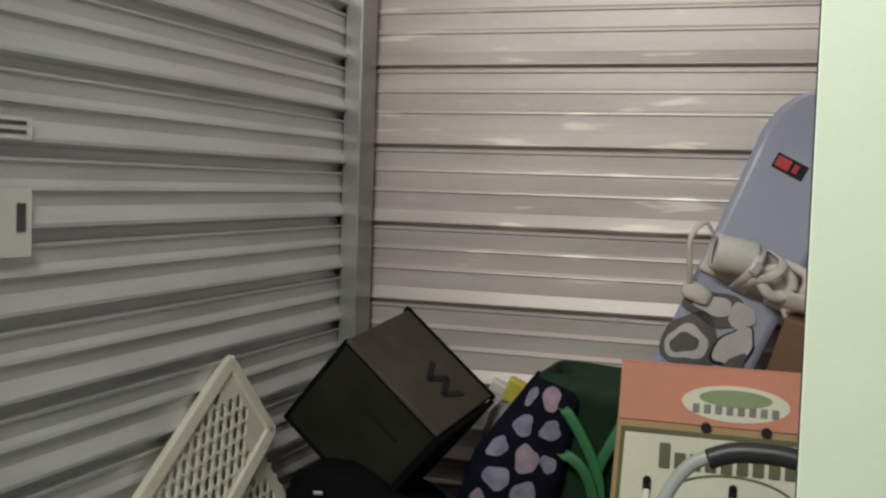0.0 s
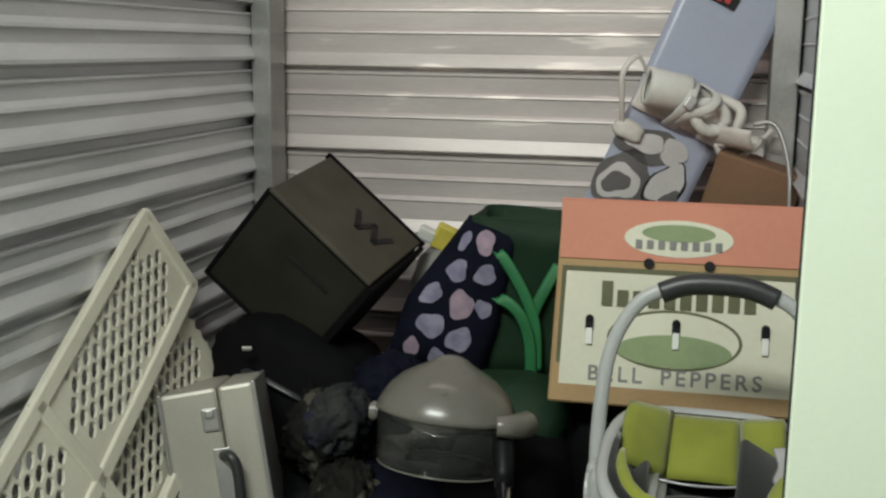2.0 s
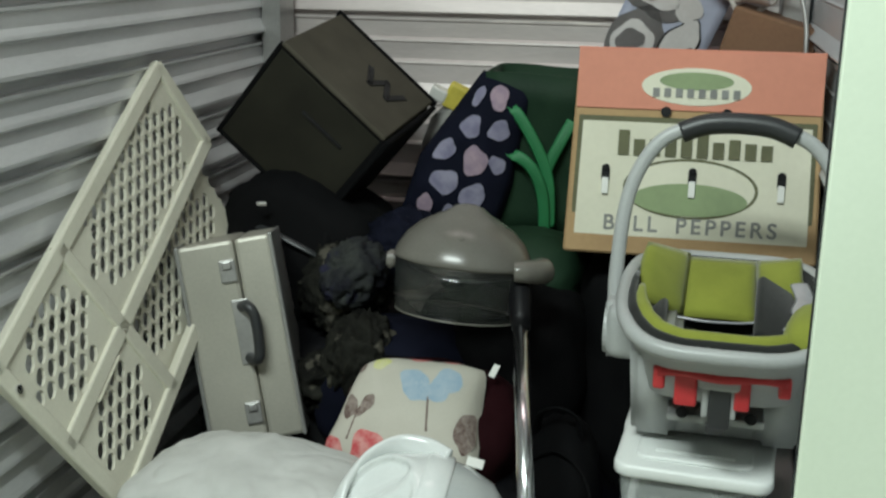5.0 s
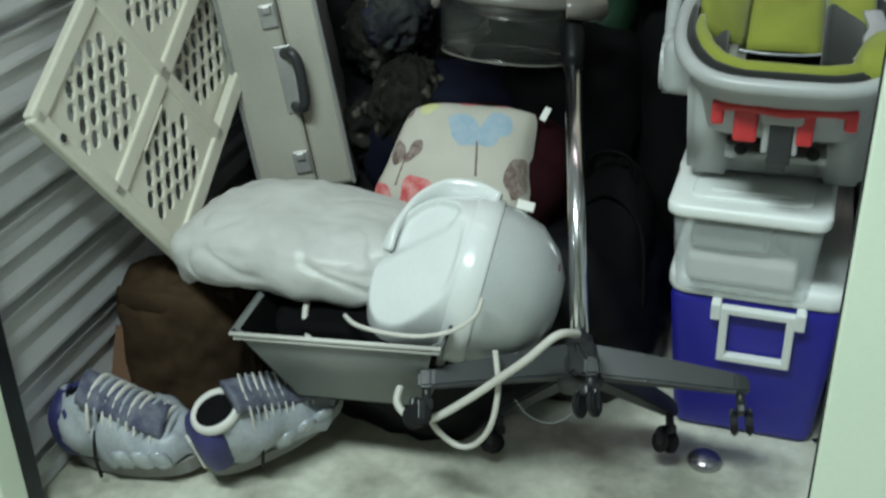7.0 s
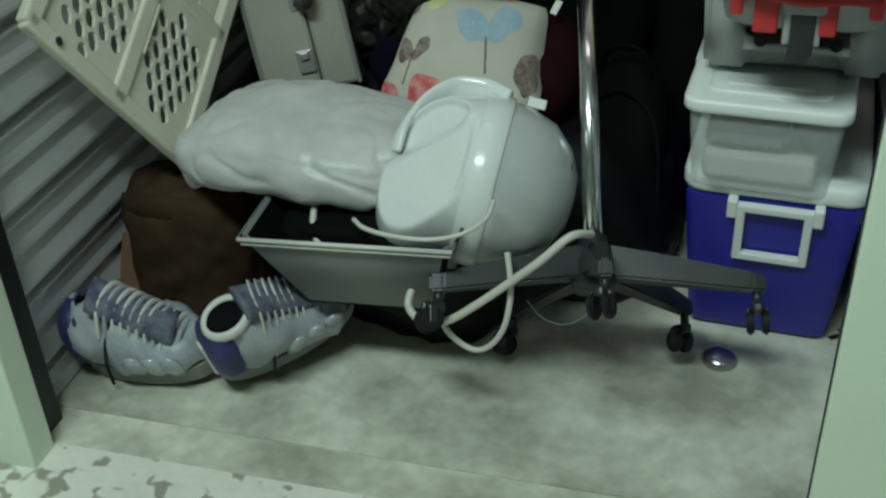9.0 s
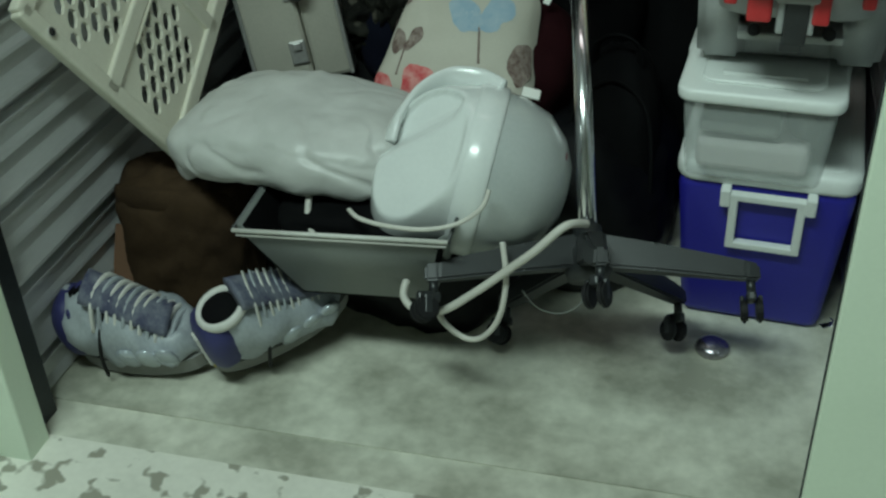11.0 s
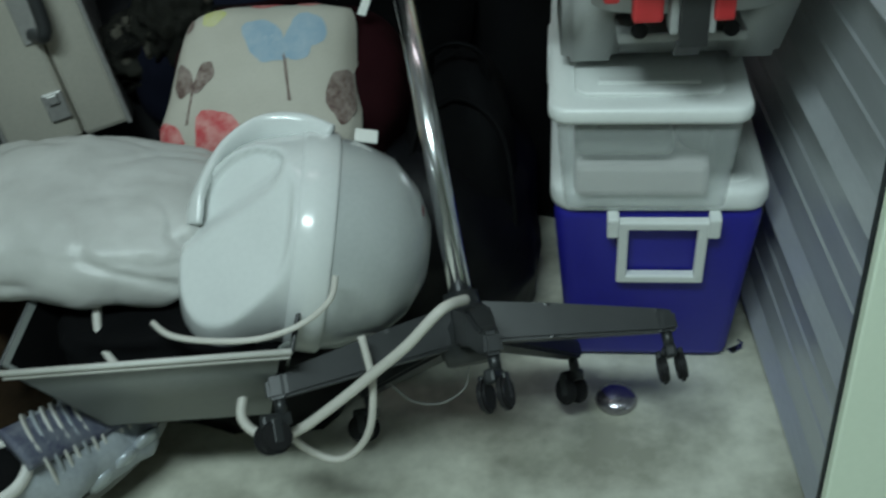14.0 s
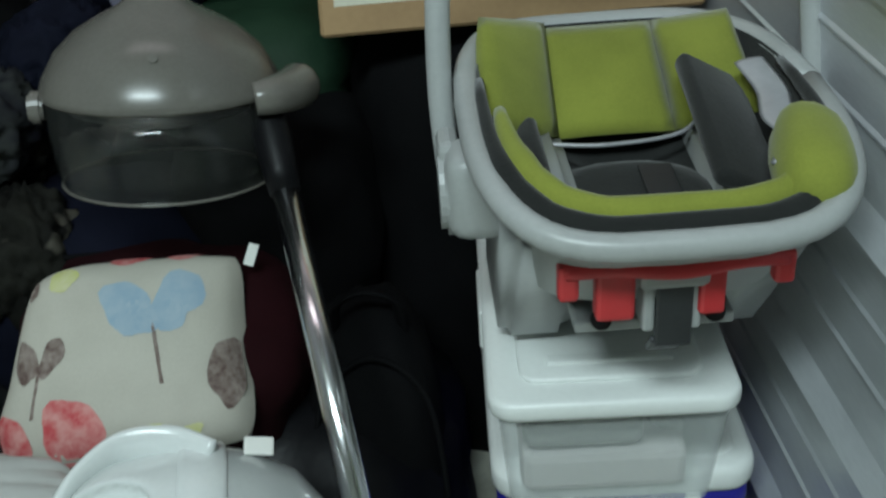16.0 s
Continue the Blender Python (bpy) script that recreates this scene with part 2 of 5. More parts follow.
def block(sx, sy, sz, at=(0, 0, 0), bevel=0.0, seg=2, taper=1.0, taper_y=None, soft=False):
    """A box with its middle at at; taper scales its lower end."""
    bm = bmesh.new()
    bmesh.ops.create_cube(bm, size=1)
    ty = taper if taper_y is None else taper_y
    for v in bm.verts:
        kx, ky = (taper, ty) if v.co.z < 0 else (1, 1)
        v.co = Vector((v.co.x * sx * kx, v.co.y * sy * ky, v.co.z * sz)) + Vector(at)
    if bevel:
        bmesh.ops.bevel(bm, geom=bm.edges[:], offset=bevel, segments=seg, affect="EDGES", profile=0.5)
    return smooth(bm, soft)


def merge(*bms):
    out = bmesh.new()
    for b in bms:
        mesh = bpy.data.meshes.new("tmp")
        b.to_mesh(mesh)
        b.free()
        out.from_mesh(mesh)
        bpy.data.meshes.remove(mesh)
    return out


def moved(bm, m):
    bmesh.ops.transform(bm, matrix=m, verts=bm.verts[:])
    return bm


def surface(fn, nu, nv, close_u=False, close_v=False, soft=True):
    """A sheet over the unit square; fn gives the place for u, v."""
    bm = bmesh.new()
    cu, cv = nu if close_u else nu + 1, nv if close_v else nv + 1
    rows = [[bm.verts.new(fn(i / nu, j / nv)) for j in range(cv)] for i in range(cu)]
    for i in range(nu):
        for j in range(nv):
            a, b = rows[i], rows[(i + 1) % cu]
            bm.faces.new((a[j], b[j], b[(j + 1) % cv], a[(j + 1) % cv]))
    bmesh.ops.remove_doubles(bm, verts=bm.verts[:], dist=1e-5)
    bmesh.ops.recalc_face_normals(bm, faces=bm.faces[:])
    return smooth(bm, soft)


def solid(bm, depth):
    bmesh.ops.solidify(bm, geom=bm.faces[:], thickness=depth)
    return bm


def lathe(profile, n=32, soft=True):
    """A turned body about z from rows of radius and height."""
    k = len(profile) - 1

    def fn(u, v):
        r, z = profile[min(k, round(v * k))]
        a = 2 * math.pi * u
        return (r * math.cos(a), r * math.sin(a), z)
    return surface(fn, n, k, close_u=True, soft=soft)


def curve_points(points, steps=8):
    """A smooth line through the points."""
    p = [Vector(q) for q in points]
    out = []
    for i in range(len(p) - 1):
        a, b, c, d = p[max(i - 1, 0)], p[i], p[i + 1], p[min(i + 2, len(p) - 1)]
        for s in range(steps):
            t = s / steps
            out.append(0.5 * ((2 * b) + (c - a) * t + (2 * a - 5 * b + 4 * c - d) * t * t + (3 * b - a - 3 * c + d) * t ** 3))
    return out + [p[-1]]


def tube(points, radius, n=10, flat=1.0, taper=None, side=None):
    """A rod along points; flat squashes it, side fixes the way of its width."""
    p = [Vector(q) for q in points]
    bm = bmesh.new()
    rings, last = [], Vector(side) if side else None
    for i, q in enumerate(p):
        d = (p[min(i + 1, len(p) - 1)] - p[max(i - 1, 0)]).normalized()
        if last is None:
            last = d.orthogonal()
        a = (last - d * last.dot(d)).normalized()
        last = a if side is None else Vector(side)
        b = d.cross(a)
        r = radius * (taper(i / (len(p) - 1)) if taper else 1)
        rings.append([bm.verts.new(q + r * (a * math.cos(2 * math.pi * k / n) + b * flat * math.sin(2 * math.pi * k / n))) for k in range(n)])
    for r0, r1 in zip(rings, rings[1:]):
        for k in range(n):
            bm.faces.new((r0[k], r0[(k + 1) % n], r1[(k + 1) % n], r1[k]))
    bm.faces.new(rings[0][::-1])
    bm.faces.new(rings[-1])
    return smooth(bm)


def lump(rx, ry, rz, rough=0.12, freq=1.6, seed=0, power=2.0, detail=4, fold=0.0, flat_bottom=None):
    """A stuffed body: a rounded block with dents and folds."""
    bm = bmesh.new()
    bmesh.ops.create_icosphere(bm, subdivisions=detail, radius=1)
    off = Vector((seed * 3.7, seed * 1.3, seed * 5.1))
    for v in bm.verts:
        c = v.co.normalized()
        k = (abs(c.x) ** power + abs(c.y) ** power + abs(c.z) ** power) ** (-1 / power)
        d = 1 + rough * noise.fractal(c * freq + off, 1.0, 2.0, 3)
        if fold:
            d += fold * abs(noise.noise(Vector((c.x * 5, c.y * 5, c.z * 2)) + off)) - fold * 0.3
        v.co = Vector((c.x * rx, c.y * ry, c.z * rz)) * k * d
        if flat_bottom is not None and v.co.z < flat_bottom:
            v.co.z = flat_bottom
    return smooth(bm)


def crumple(rx, ry, rz, seed):
    """Heaped cloth: sharp folds running over a flattened heap."""
    bm = bmesh.new()
    bmesh.ops.create_icosphere(bm, subdivisions=5, radius=1)
    off = Vector((seed * 2.3, seed * 4.1, seed * 1.7))
    for v in bm.verts:
        c = v.co.normalized()
        warp = c + 0.35 * Vector((noise.noise(c * 2 + off), noise.noise(c * 2.3 - off), noise.noise(c * 1.7 + 2 * off)))
        fold = 1 - 2 * abs(noise.noise(Vector((warp.x * 3.2, warp.y * 3.2, warp.z * 1.4)) + off))
        fine = 1 - 2 * abs(noise.noise(Vector((warp.x * 7, warp.y * 6, warp.z * 3)) - off))
        d = 0.86 + 0.20 * fold + 0.07 * fine + 0.12 * noise.noise(c * 1.5 + off)
        v.co = Vector((c.x * rx, c.y * ry, c.z * rz)) * d
    return smooth(bm)


def rounded_slab(sx, sy, sz, at, corner, bevel=0.004, taper=1.0):
    """A slab with round corners in plan and softened edges; taper scales its lower end."""
    bm = block(sx, sy, sz, (0, 0, 0), 0.0, taper=taper)
    bmesh.ops.bevel(bm, geom=[e for e in bm.edges if abs(e.verts[0].co.z - e.verts[1].co.z) > sz * 0.5], offset=corner, segments=5, affect="EDGES", profile=0.5)
    flat = [e for e in bm.edges if abs(e.verts[0].co.z - e.verts[1].co.z) < 1e-5 and any(len(f.verts) > 4 for f in e.link_faces)]
    bmesh.ops.bevel(bm, geom=flat, offset=bevel, segments=2, affect="EDGES", profile=0.5)
    bmesh.ops.translate(bm, vec=at, verts=bm.verts[:])
    return smooth(bm)


def disc(r, h, n=24, at=(0, 0, 0), bevel=0.0):
    bm = bmesh.new()
    bmesh.ops.create_cone(bm, cap_ends=True, segments=n, radius1=r, radius2=r, depth=h)
    if bevel:
        bmesh.ops.bevel(bm, geom=[e for e in bm.edges if len(e.link_faces) == 2 and any(len(f.verts) > 4 for f in e.link_faces)],
                        offset=bevel, segments=2, affect="EDGES")
    bmesh.ops.translate(bm, vec=at, verts=bm.verts[:])
    return smooth(bm, False)


def patch(outline, fn, lift, rings=1):
    """A thin printed shape laid on a curved face: fn gives place and normal for plane coordinates."""
    bm = bmesh.new()
    cx = sum(p[0] for p in outline) / len(outline)
    cy = sum(p[1] for p in outline) / len(outline)

    def at(x, y):
        p, n = fn(x, y)
        return Vector(p) + Vector(n) * lift
    loops = [[bm.verts.new(at(cx + (x - cx) * k / rings, cy + (y - cy) * k / rings)) for x, y in outline] for k in range(1, rings + 1)]
    mid = bm.verts.new(at(cx, cy))
    n = len(outline)
    for i in range(n):
        bm.faces.new((mid, loops[0][i], loops[0][(i + 1) % n]))
        for a, b in zip(loops, loops[1:]):
            bm.faces.new((a[i], b[i], b[(i + 1) % n], a[(i + 1) % n]))
    return smooth(bm)


def blob(cx, cy, rx, ry, n=18, wob=0.12, seed=0, turn=0.0):
    out = []
    for i in range(n):
        a = 2 * math.pi * i / n
        k = 1 + wob * math.sin(3 * a + seed) + wob * 0.6 * math.sin(5 * a + 2 * seed)
        x, y = rx * k * math.cos(a), ry * k * math.sin(a)
        out.append((cx + x * math.cos(turn) - y * math.sin(turn), cy + x * math.sin(turn) + y * math.cos(turn)))
    return out


def lettering(text, size, depth=0.0006, spacing=1.0):
    """Flat letters in the built-in font, as a bmesh in the xz plane facing -y, centred."""
    cu = bpy.data.curves.new("letters", "FONT")
    cu.body, cu.size, cu.align_x, cu.align_y, cu.extrude = text, size, "CENTER", "CENTER", depth
    cu.space_character, cu.offset = spacing, size * 0.016
    ob = bpy.data.objects.new("letters", cu)
    mesh = ob.to_mesh()
    bm = bmesh.new()
    bm.from_mesh(mesh)
    ob.to_mesh_clear()
    bpy.data.objects.remove(ob)
    bpy.data.curves.remove(cu)
    return moved(bm, pose(0, 0, 0, 90))


# ---- the unit ----
XL, XR, YB, TOP, CEIL, FLOOR = -0.70, 0.605, 1.55, 2.40, 3.0, 0.045


def sheet_profile(pitch, marks):
    """One wall sheet, seen end on: rows of outward offset and height."""
    return [(o, z * pitch) for o, z in marks]


def wall_sheet(length, profile):
    """A ribbed sheet along x, its ribs proud towards -y, closed behind."""
    bm = bmesh.new()
    a = [bm.verts.new((0, -o, z)) for o, z in profile]
    b = [bm.verts.new((length, -o, z)) for o, z in profile]
    n = len(a)
    for i in range(n - 1):
        bm.faces.new((a[i], b[i], b[i + 1], a[i + 1]))
    back = [bm.verts.new((x, 0.012, z)) for x in (0, length) for z in (profile[0][1], profile[-1][1])]
    bm.faces.new((back[0], back[1], back[3], back[2]))
    bmesh.ops.recalc_face_normals(bm, faces=bm.faces[:])
    return smooth(bm, False)


WIDE = [(-0.010, 0.0), (-0.010, 0.035), (0.017, 0.05), (0.017, 0.062), (0.001, 0.17), (0.001, 0.43), (0.0035, 0.445), (0.0035, 0.455), (0.001, 0.47),
        (0.001, 0.69), (0.0035, 0.705), (0.0035, 0.715), (0.001, 0.73), (0.001, 0.94), (0.007, 0.955), (0.007, 0.99), (-0.010, 1.0)]
BACK = [(-0.010, 0.0), (-0.010, 0.035), (0.013, 0.05), (0.013, 0.065), (0.001, 0.21), (0.001, 0.43), (0.0065, 0.445), (0.0055, 0.47), (0.001, 0.50),
        (0.001, 0.69), (0.0065, 0.705), (0.0055, 0.73), (0.001, 0.76), (0.001, 0.94), (0.007, 0.955), (0.007, 0.99), (-0.010, 1.0)]
NARROW = [(-0.014, 0.0), (-0.014, 0.11), (0.013, 0.17), (0.013, 0.22), (0.001, 0.42), (0.001, 0.58), (0.0075, 0.61), (0.006, 0.66), (0.001, 0.74), (0.001, 0.92), (0.006, 0.95),
          (0.006, 0.985), (-0.014, 1.0)]


def ribbed_wall(name, label, length, pitch, marks, first, m, paint=STEEL_WALL):
    wall = thing(name, label, "wall", m, kind="structure")
    base = None
    z = first
    while z < TOP:
        if base is None:
            base = part("panel", wall_sheet(length, sheet_profile(pitch, marks)), paint, wall)
            base.location.z = z
        else:
            o = base.copy()
            scene.collection.objects.link(o)
            o.location.z = z
        z += pitch
    backing = part("backing_sheet", block(length, 0.004, TOP, (length / 2, 0.018, TOP / 2)), STEEL_POST, wall)
    return wall


ribbed_wall("wall_back", "pinkish grey ribbed steel wall at the end of the unit", XR - XL, 0.2095, BACK, 0.0755 - 0.2095, pose(XL, YB, 0))
ribbed_wall("wall_right", "grey ribbed steel partition wall with wide bright ribs", YB, 0.2095, WIDE, 0.058 - 0.2095, pose(XR, YB, 0, 0, 0, -90), RIGHT_PARTITION)
ribbed_wall("wall_left", "worn grey ribbed steel partition wall with scuffed ribs", YB, 0.1368, NARROW, 1.061 - 0.1368 * 8, pose(XL, 0, 0, 0, 0, 90), PARTITION)
for nm, x in (("corner_post_left", -0.6715), ("corner_post_right", 0.5665)):
    post = thing(nm, "galvanised steel corner post of the unit", "post", pose(x, 1.47, 0), kind="structure")
    part("channel", block(0.05 if x < 0 else 0.06, 0.10, TOP, (0, 0, TOP / 2), 0.004), STEEL_POST, post)

floor = part("floor", block(XR - XL + 0.3, YB + 0.12 - 0.055, 0.10, ((XL + XR) / 2, (YB + 0.12 + 0.055) / 2, FLOOR - 0.05)), CONCRETE)
tagged(floor, "stained grey concrete floor of the storage unit", "floor", kind="structure")
sill = part("floor_threshold", block(XR - XL + 0.3, 0.0805, 0.096, ((XL + XR) / 2, 0.0145, FLOOR - 0.0505)), CONCRETE)
tagged(sill, "shallow concrete door recess across the unit's threshold", "threshold", kind="structure")
corr = part("ground", block(7, 2.968, 0.10, (0, -1.511, FLOOR - 0.05)), CORRIDOR)
tagged(corr, "pale corridor concrete with dark blotchy stains", "floor", kind="structure")

jr = thing("door_jamb_right", "pale painted door jamb beside the unit's opening", "jamb", kind="structure")
part("jamb_face", block(1.6, 0.012, CEIL, (0.485 + 0.8, -0.106, CEIL / 2), 0.002), JAMB, jr)
part("track", block(0.03, 0.005, TOP, (0.4985, -0.0965, TOP / 2), 0.001), RAIL, jr, "dark steel door track")
part("return_panel", block(0.05, 0.11, TOP, (XR + 0.04, -0.06, TOP / 2)), JAMB, jr)
jl = thing("door_jamb_left", "pale painted door jamb with dark steel track", "jamb", kind="structure")
part("jamb_face", block(1.6, 0.055, CEIL, (-0.635 - 0.8, -0.06, CEIL / 2), 0.004), JAMB, jl)
part("track", block(0.035, 0.062, TOP, (-0.677, 0.0, TOP / 2), 0.003), RAIL, jl, "dark steel door track")
hw = part("wall_corridor", block(7, 0.08, CEIL, (0, -3.0, CEIL / 2)), HALL)
tagged(hw, "plain pale corridor wall", "wall", kind="structure")
for nm, x in (("wall_corridor_end_left", -3.4), ("wall_corridor_end_right", 3.4)):
    w = part(nm, block(0.08, 7, CEIL, (x, 0.4, CEIL / 2)), HALL)
    tagged(w, "plain pale corridor end wall", "wall", kind="structure")
w = part("wall_far", block(7, 0.08, CEIL, (0, 3.4, CEIL / 2)), HALL)
tagged(w, "plain pale wall behind the units", "wall", kind="structure")
c = part("ceiling", block(7, 6.6, 0.08, (0, 0.2, CEIL + 0.04)), HALL)
tagged(c, "plain pale building ceiling above the open units", "ceiling", kind="structure")

# notices taped to the left wall
for z0, z1, bars in ((1.497, 1.532, 2), (1.314, 1.421, 1)):
    p = thing("paper_notice", "small white paper notice stuck on the ribbed wall", "notice", pose(XL + 0.016, 0.15, 0))
    part("sheet", block(0.0012, 0.12, z1 - z0, (0, 0, (z0 + z1) / 2)), PAPER, p)
    for b in range(bars):
        part("writing", block(0.0012, 0.02 if bars == 1 else 0.09, 0.045 if bars == 1 else 0.006, (0.0012, 0.035 if bars == 1 else 0, (z0 + z1) / 2 + 0.008 - 0.014 * b)), INK, p)


# ---- cooler, box and infant seat by the right wall ----
def cooler():
    t = thing("cooler", "blue hard plastic cooler with white lid and bail handle", "cooler", pose(0.440, 0.681, FLOOR, 0, 0, -3.7))
    w, d, h = 0.278, 0.46, 0.298
    part("body", block(w, d, h, (0, 0, h / 2), 0.020, 3, taper=0.84, taper_y=0.82, soft=True), BLUE, t)
    part("lid", merge(rounded_slab(w + 0.008, d + 0.008, 0.036, (0, 0, h + 0.012), 0.034, 0.010), rounded_slab(w - 0.03, d - 0.03, 0.014, (0, 0, h + 0.0245), 0.026, 0.005)),
         WHITE_PLASTIC, t)
    hd = part("handle", merge(block(0.118, 0.014, 0.014, (0, 0, 0.05), 0.003), block(0.118, 0.014, 0.014, (0, 0, -0.05), 0.003),
                              block(0.014, 0.014, 0.10, (-0.052, 0, 0), 0.003), block(0.014, 0.014, 0.10, (0.052, 0, 0), 0.003)),
              WHITE_PLASTIC, t, "white plastic bail handle", pose(0.006, -0.231, 0.230, 9))
    for s in (-1, 1):
        part("hinge_lug", block(0.016, 0.022, 0.034, (s * 0.066, 0.002, 0.047), 0.003), WHITE_PLASTIC, hd)
    return t


cooler()


def storage_box():
    t = thing("storage_box", "clear plastic storage box with white snap lid", "storage box", pose(0.408, 0.560, 0.3745, 0, 0, -4))
    w, d, h = 0.222, 0.36, 0.145
    shell = block(w, d, h, (0, 0, h / 2), 0.012, 3, taper=0.9, soft=True)
    bmesh.ops.delete(shell, geom=[f for f in shell.faces if f.normal.z > 0.95 and f.calc_center_median().z > h * 0.9], context="FACES")
    bmesh.ops.solidify(shell, geom=shell.faces[:], thickness=0.002)
    part("body", shell, CLEAR_PLASTIC, t).visible_shadow = False
    part("lid", merge(rounded_slab(w + 0.018, d + 0.018, 0.022, (0, 0, h + 0.004), 0.026, 0.006), rounded_slab(w - 0.045, d - 0.045, 0.007, (0, 0, h + 0.017), 0.020, 0.003),
                      block(w - 0.10, 0.012, 0.006, (0, -d / 2 + 0.050, h + 0.0215), 0.002)), WHITE_PLASTIC, t)
    for s in (-1, 1):
        part("latch", block(0.012, 0.09, 0.05, (s * (w / 2 + 0.006), 0.02, h - 0.014), 0.004), WHITE_PLASTIC, t)
    part("packet", rounded_slab(0.120, 0.30, 0.020, (-0.026, 0.0, 0.084), 0.012, 0.005), GREY_BIN, t, "grey paper packet")
    part("packet", block(0.168, 0.30, 0.050, (-0.004, 0.004, 0.035), 0.010), ART_PALE, t, "pale grey packet")
    part("bundle", moved(lump(0.03, 0.12, 0.045, 0.1, seed=4, detail=3), pose(0.066, 0, 0.055)), GREY_INK, t, "dark grey bundle")
    return t


storage_box()


def infant_seat():
    """Carrier seat: x across, y from its foot end to its head end, z up."""
    t = thing("infant_car_seat", "grey infant car seat with lime green padding and carry handle", "car seat", pose(0.422, 0.262, 0.545, 0, 0, -1.5))

    def rim(a, k=1.0, lift=0.0):
        # a rounded rim, low at the foot end and rising to the head end
        c, s = math.cos(a), math.sin(a)
        x = 0.150 * k * math.copysign(abs(c) ** 0.5, c)
        y = 0.205 + 0.205 * k * math.copysign(abs(s) ** 0.66, s)
        if s > 0:
            x *= 1 - (0.22 if c > 0 else 0.10) * s
        return Vector((x, y, 0.208 + lift + 0.012 * (1 - y / 0.41) + 0.036 * (max(0.0, y) / 0.4) ** 1.2 + 0.02 * abs(c) ** 2))
    n = 48
    part("rim", tube([rim(2 * math.pi * i / n) for i in range(n + 1)], 0.0130, 10, flat=0.9), SEAT_GREY, t)

    def shell(u, v):
        a = 2 * math.pi * u
        p = rim(a, 0.97 - 0.20 * v ** 1.4)
        p.z = p.z * (1 - v) + v * (0.035 if p.y > 0.26 else 0.118)
        p.y += 0.05 * v * max(0.0, 1 - p.y / 0.2)
        return p
    part("shell", surface(shell, 48, 8, close_u=True), SEAT_GREY, t)
    part("base", block(0.21, 0.20, 0.05, (0, 0.31, 0.028), 0.014, 3, taper=0.92, soft=True), SEAT_GREY, t)

    def liner(u, v):
        a = 2 * math.pi * u
        p = rim(a, 0.94 - 0.80 * v)
        p.z = p.z + 0.008 - 0.105 * (1 - (1 - v) ** 2.4)
        return p
    part("liner", surface(liner, 48, 10, close_u=True), DARK_FABRIC, t, "charcoal fabric liner")

    def roll(a0, a1, k, r, name, mat, lab, lift=0.012, bumps=9):
        pts = [rim(radians(a0 + (a1 - a0) * i / 40), k, lift) for i in range(41)]
        part(name, tube(pts, r, 10, flat=0.85, taper=lambda s: (0.5 + 0.5 * min(1, 6 * min(s, 1 - s))) * (1 + 0.09 * abs(math.sin(s * bumps * 3.14)))), mat, t, lab)
    roll(-185, 5, 0.925, 0.0105, "edge_padding", DARK_FABRIC, "charcoal edge piping", 0.006)
    roll(-176, -12, 0.835, 0.0120, "foot_padding", LIME, "lime green quilted padding", 0.010)
    part("side_padding", moved(lump(0.032, 0.066, 0.030, 0.05, seed=3, detail=3, power=2.6), pose(0.114, 0.088, 0.238, 4, 14, -12)), LIME, t, "lime green quilted padding")

    # head end: three lime panels leaning back
    def headrest(x0, x1, bulge, wing):
        def fn(u, v):
            x = x0 + (x1 - x0) * u
            far = max(0.0, abs(x + 0.01) - 0.058)
            y = 0.262 + 0.122 * v - wing * far * 1.1
            z = 0.188 + 0.066 * v + wing * far * (0.9 - 0.3 * v)
            b = bulge * (16 * u * (1 - u) * v * (1 - v)) ** 0.35
            return (x * (1 - 0.05 * v), y - 0.75 * b, z + 0.6 * b)
        return solid(surface(fn, 8, 8), 0.008)
    part("back_padding", headrest(-0.0705, 0.0505, 0.014, 0.0), LIME, t, "lime green back panel")
    part("back_padding", headrest(-0.137, -0.069, 0.015, 0.6), LIME, t, "lime green side wing")
    part("back_padding", headrest(0.049, 0.120, 0.016, 0.5), LIME, t, "lime green side wing")
    part("back_edge", tube(curve_points([(-0.075, 0.238, 0.194), (-0.02, 0.232, 0.192), (0.05, 0.240, 0.196), (0.075, 0.255, 0.22)], 6), 0.0022, 6), SILVER_FABRIC, t, "pale seam piping")
    part("side_panel", moved(block(0.070, 0.185, 0.018, (0, 0, 0), 0.007, 2, soft=True), pose(0.074, 0.180, 0.226, 12, 30, 4)), DARK_FABRIC, t, "charcoal harness pad")
    part("side_panel", moved(block(0.034, 0.12, 0.012, (0, 0, 0), 0.005, 2, soft=True), pose(-0.100, 0.18, 0.205, 8, -40, -4)), DARK_FABRIC, t, "charcoal side pad")
    part("seat_pad", moved(lump(0.075, 0.07, 0.016, 0.05, seed=7, power=3, detail=3), pose(-0.01, 0.155, 0.162, 8)), DARK_FABRIC, t, "charcoal seat pad")
    part("harness_strap", moved(block(0.030, 0.10, 0.003, (0, 0, 0), 0.001), pose(0.014, 0.145, 0.182, 6)), BLACK_PLASTIC, t, "black webbing strap")
    strap = curve_points([(0.106, 0.24, 0.262), (0.112, 0.19, 0.254), (0.104, 0.145, 0.250), (0.108, 0.105, 0.250), (0.088, 0.066, 0.244)])
    part("satin_band", tube(strap, 0.014, 8, flat=0.2, side=(1, 0.2, 0.1)), SILVER_FABRIC, t, "silver satin band")
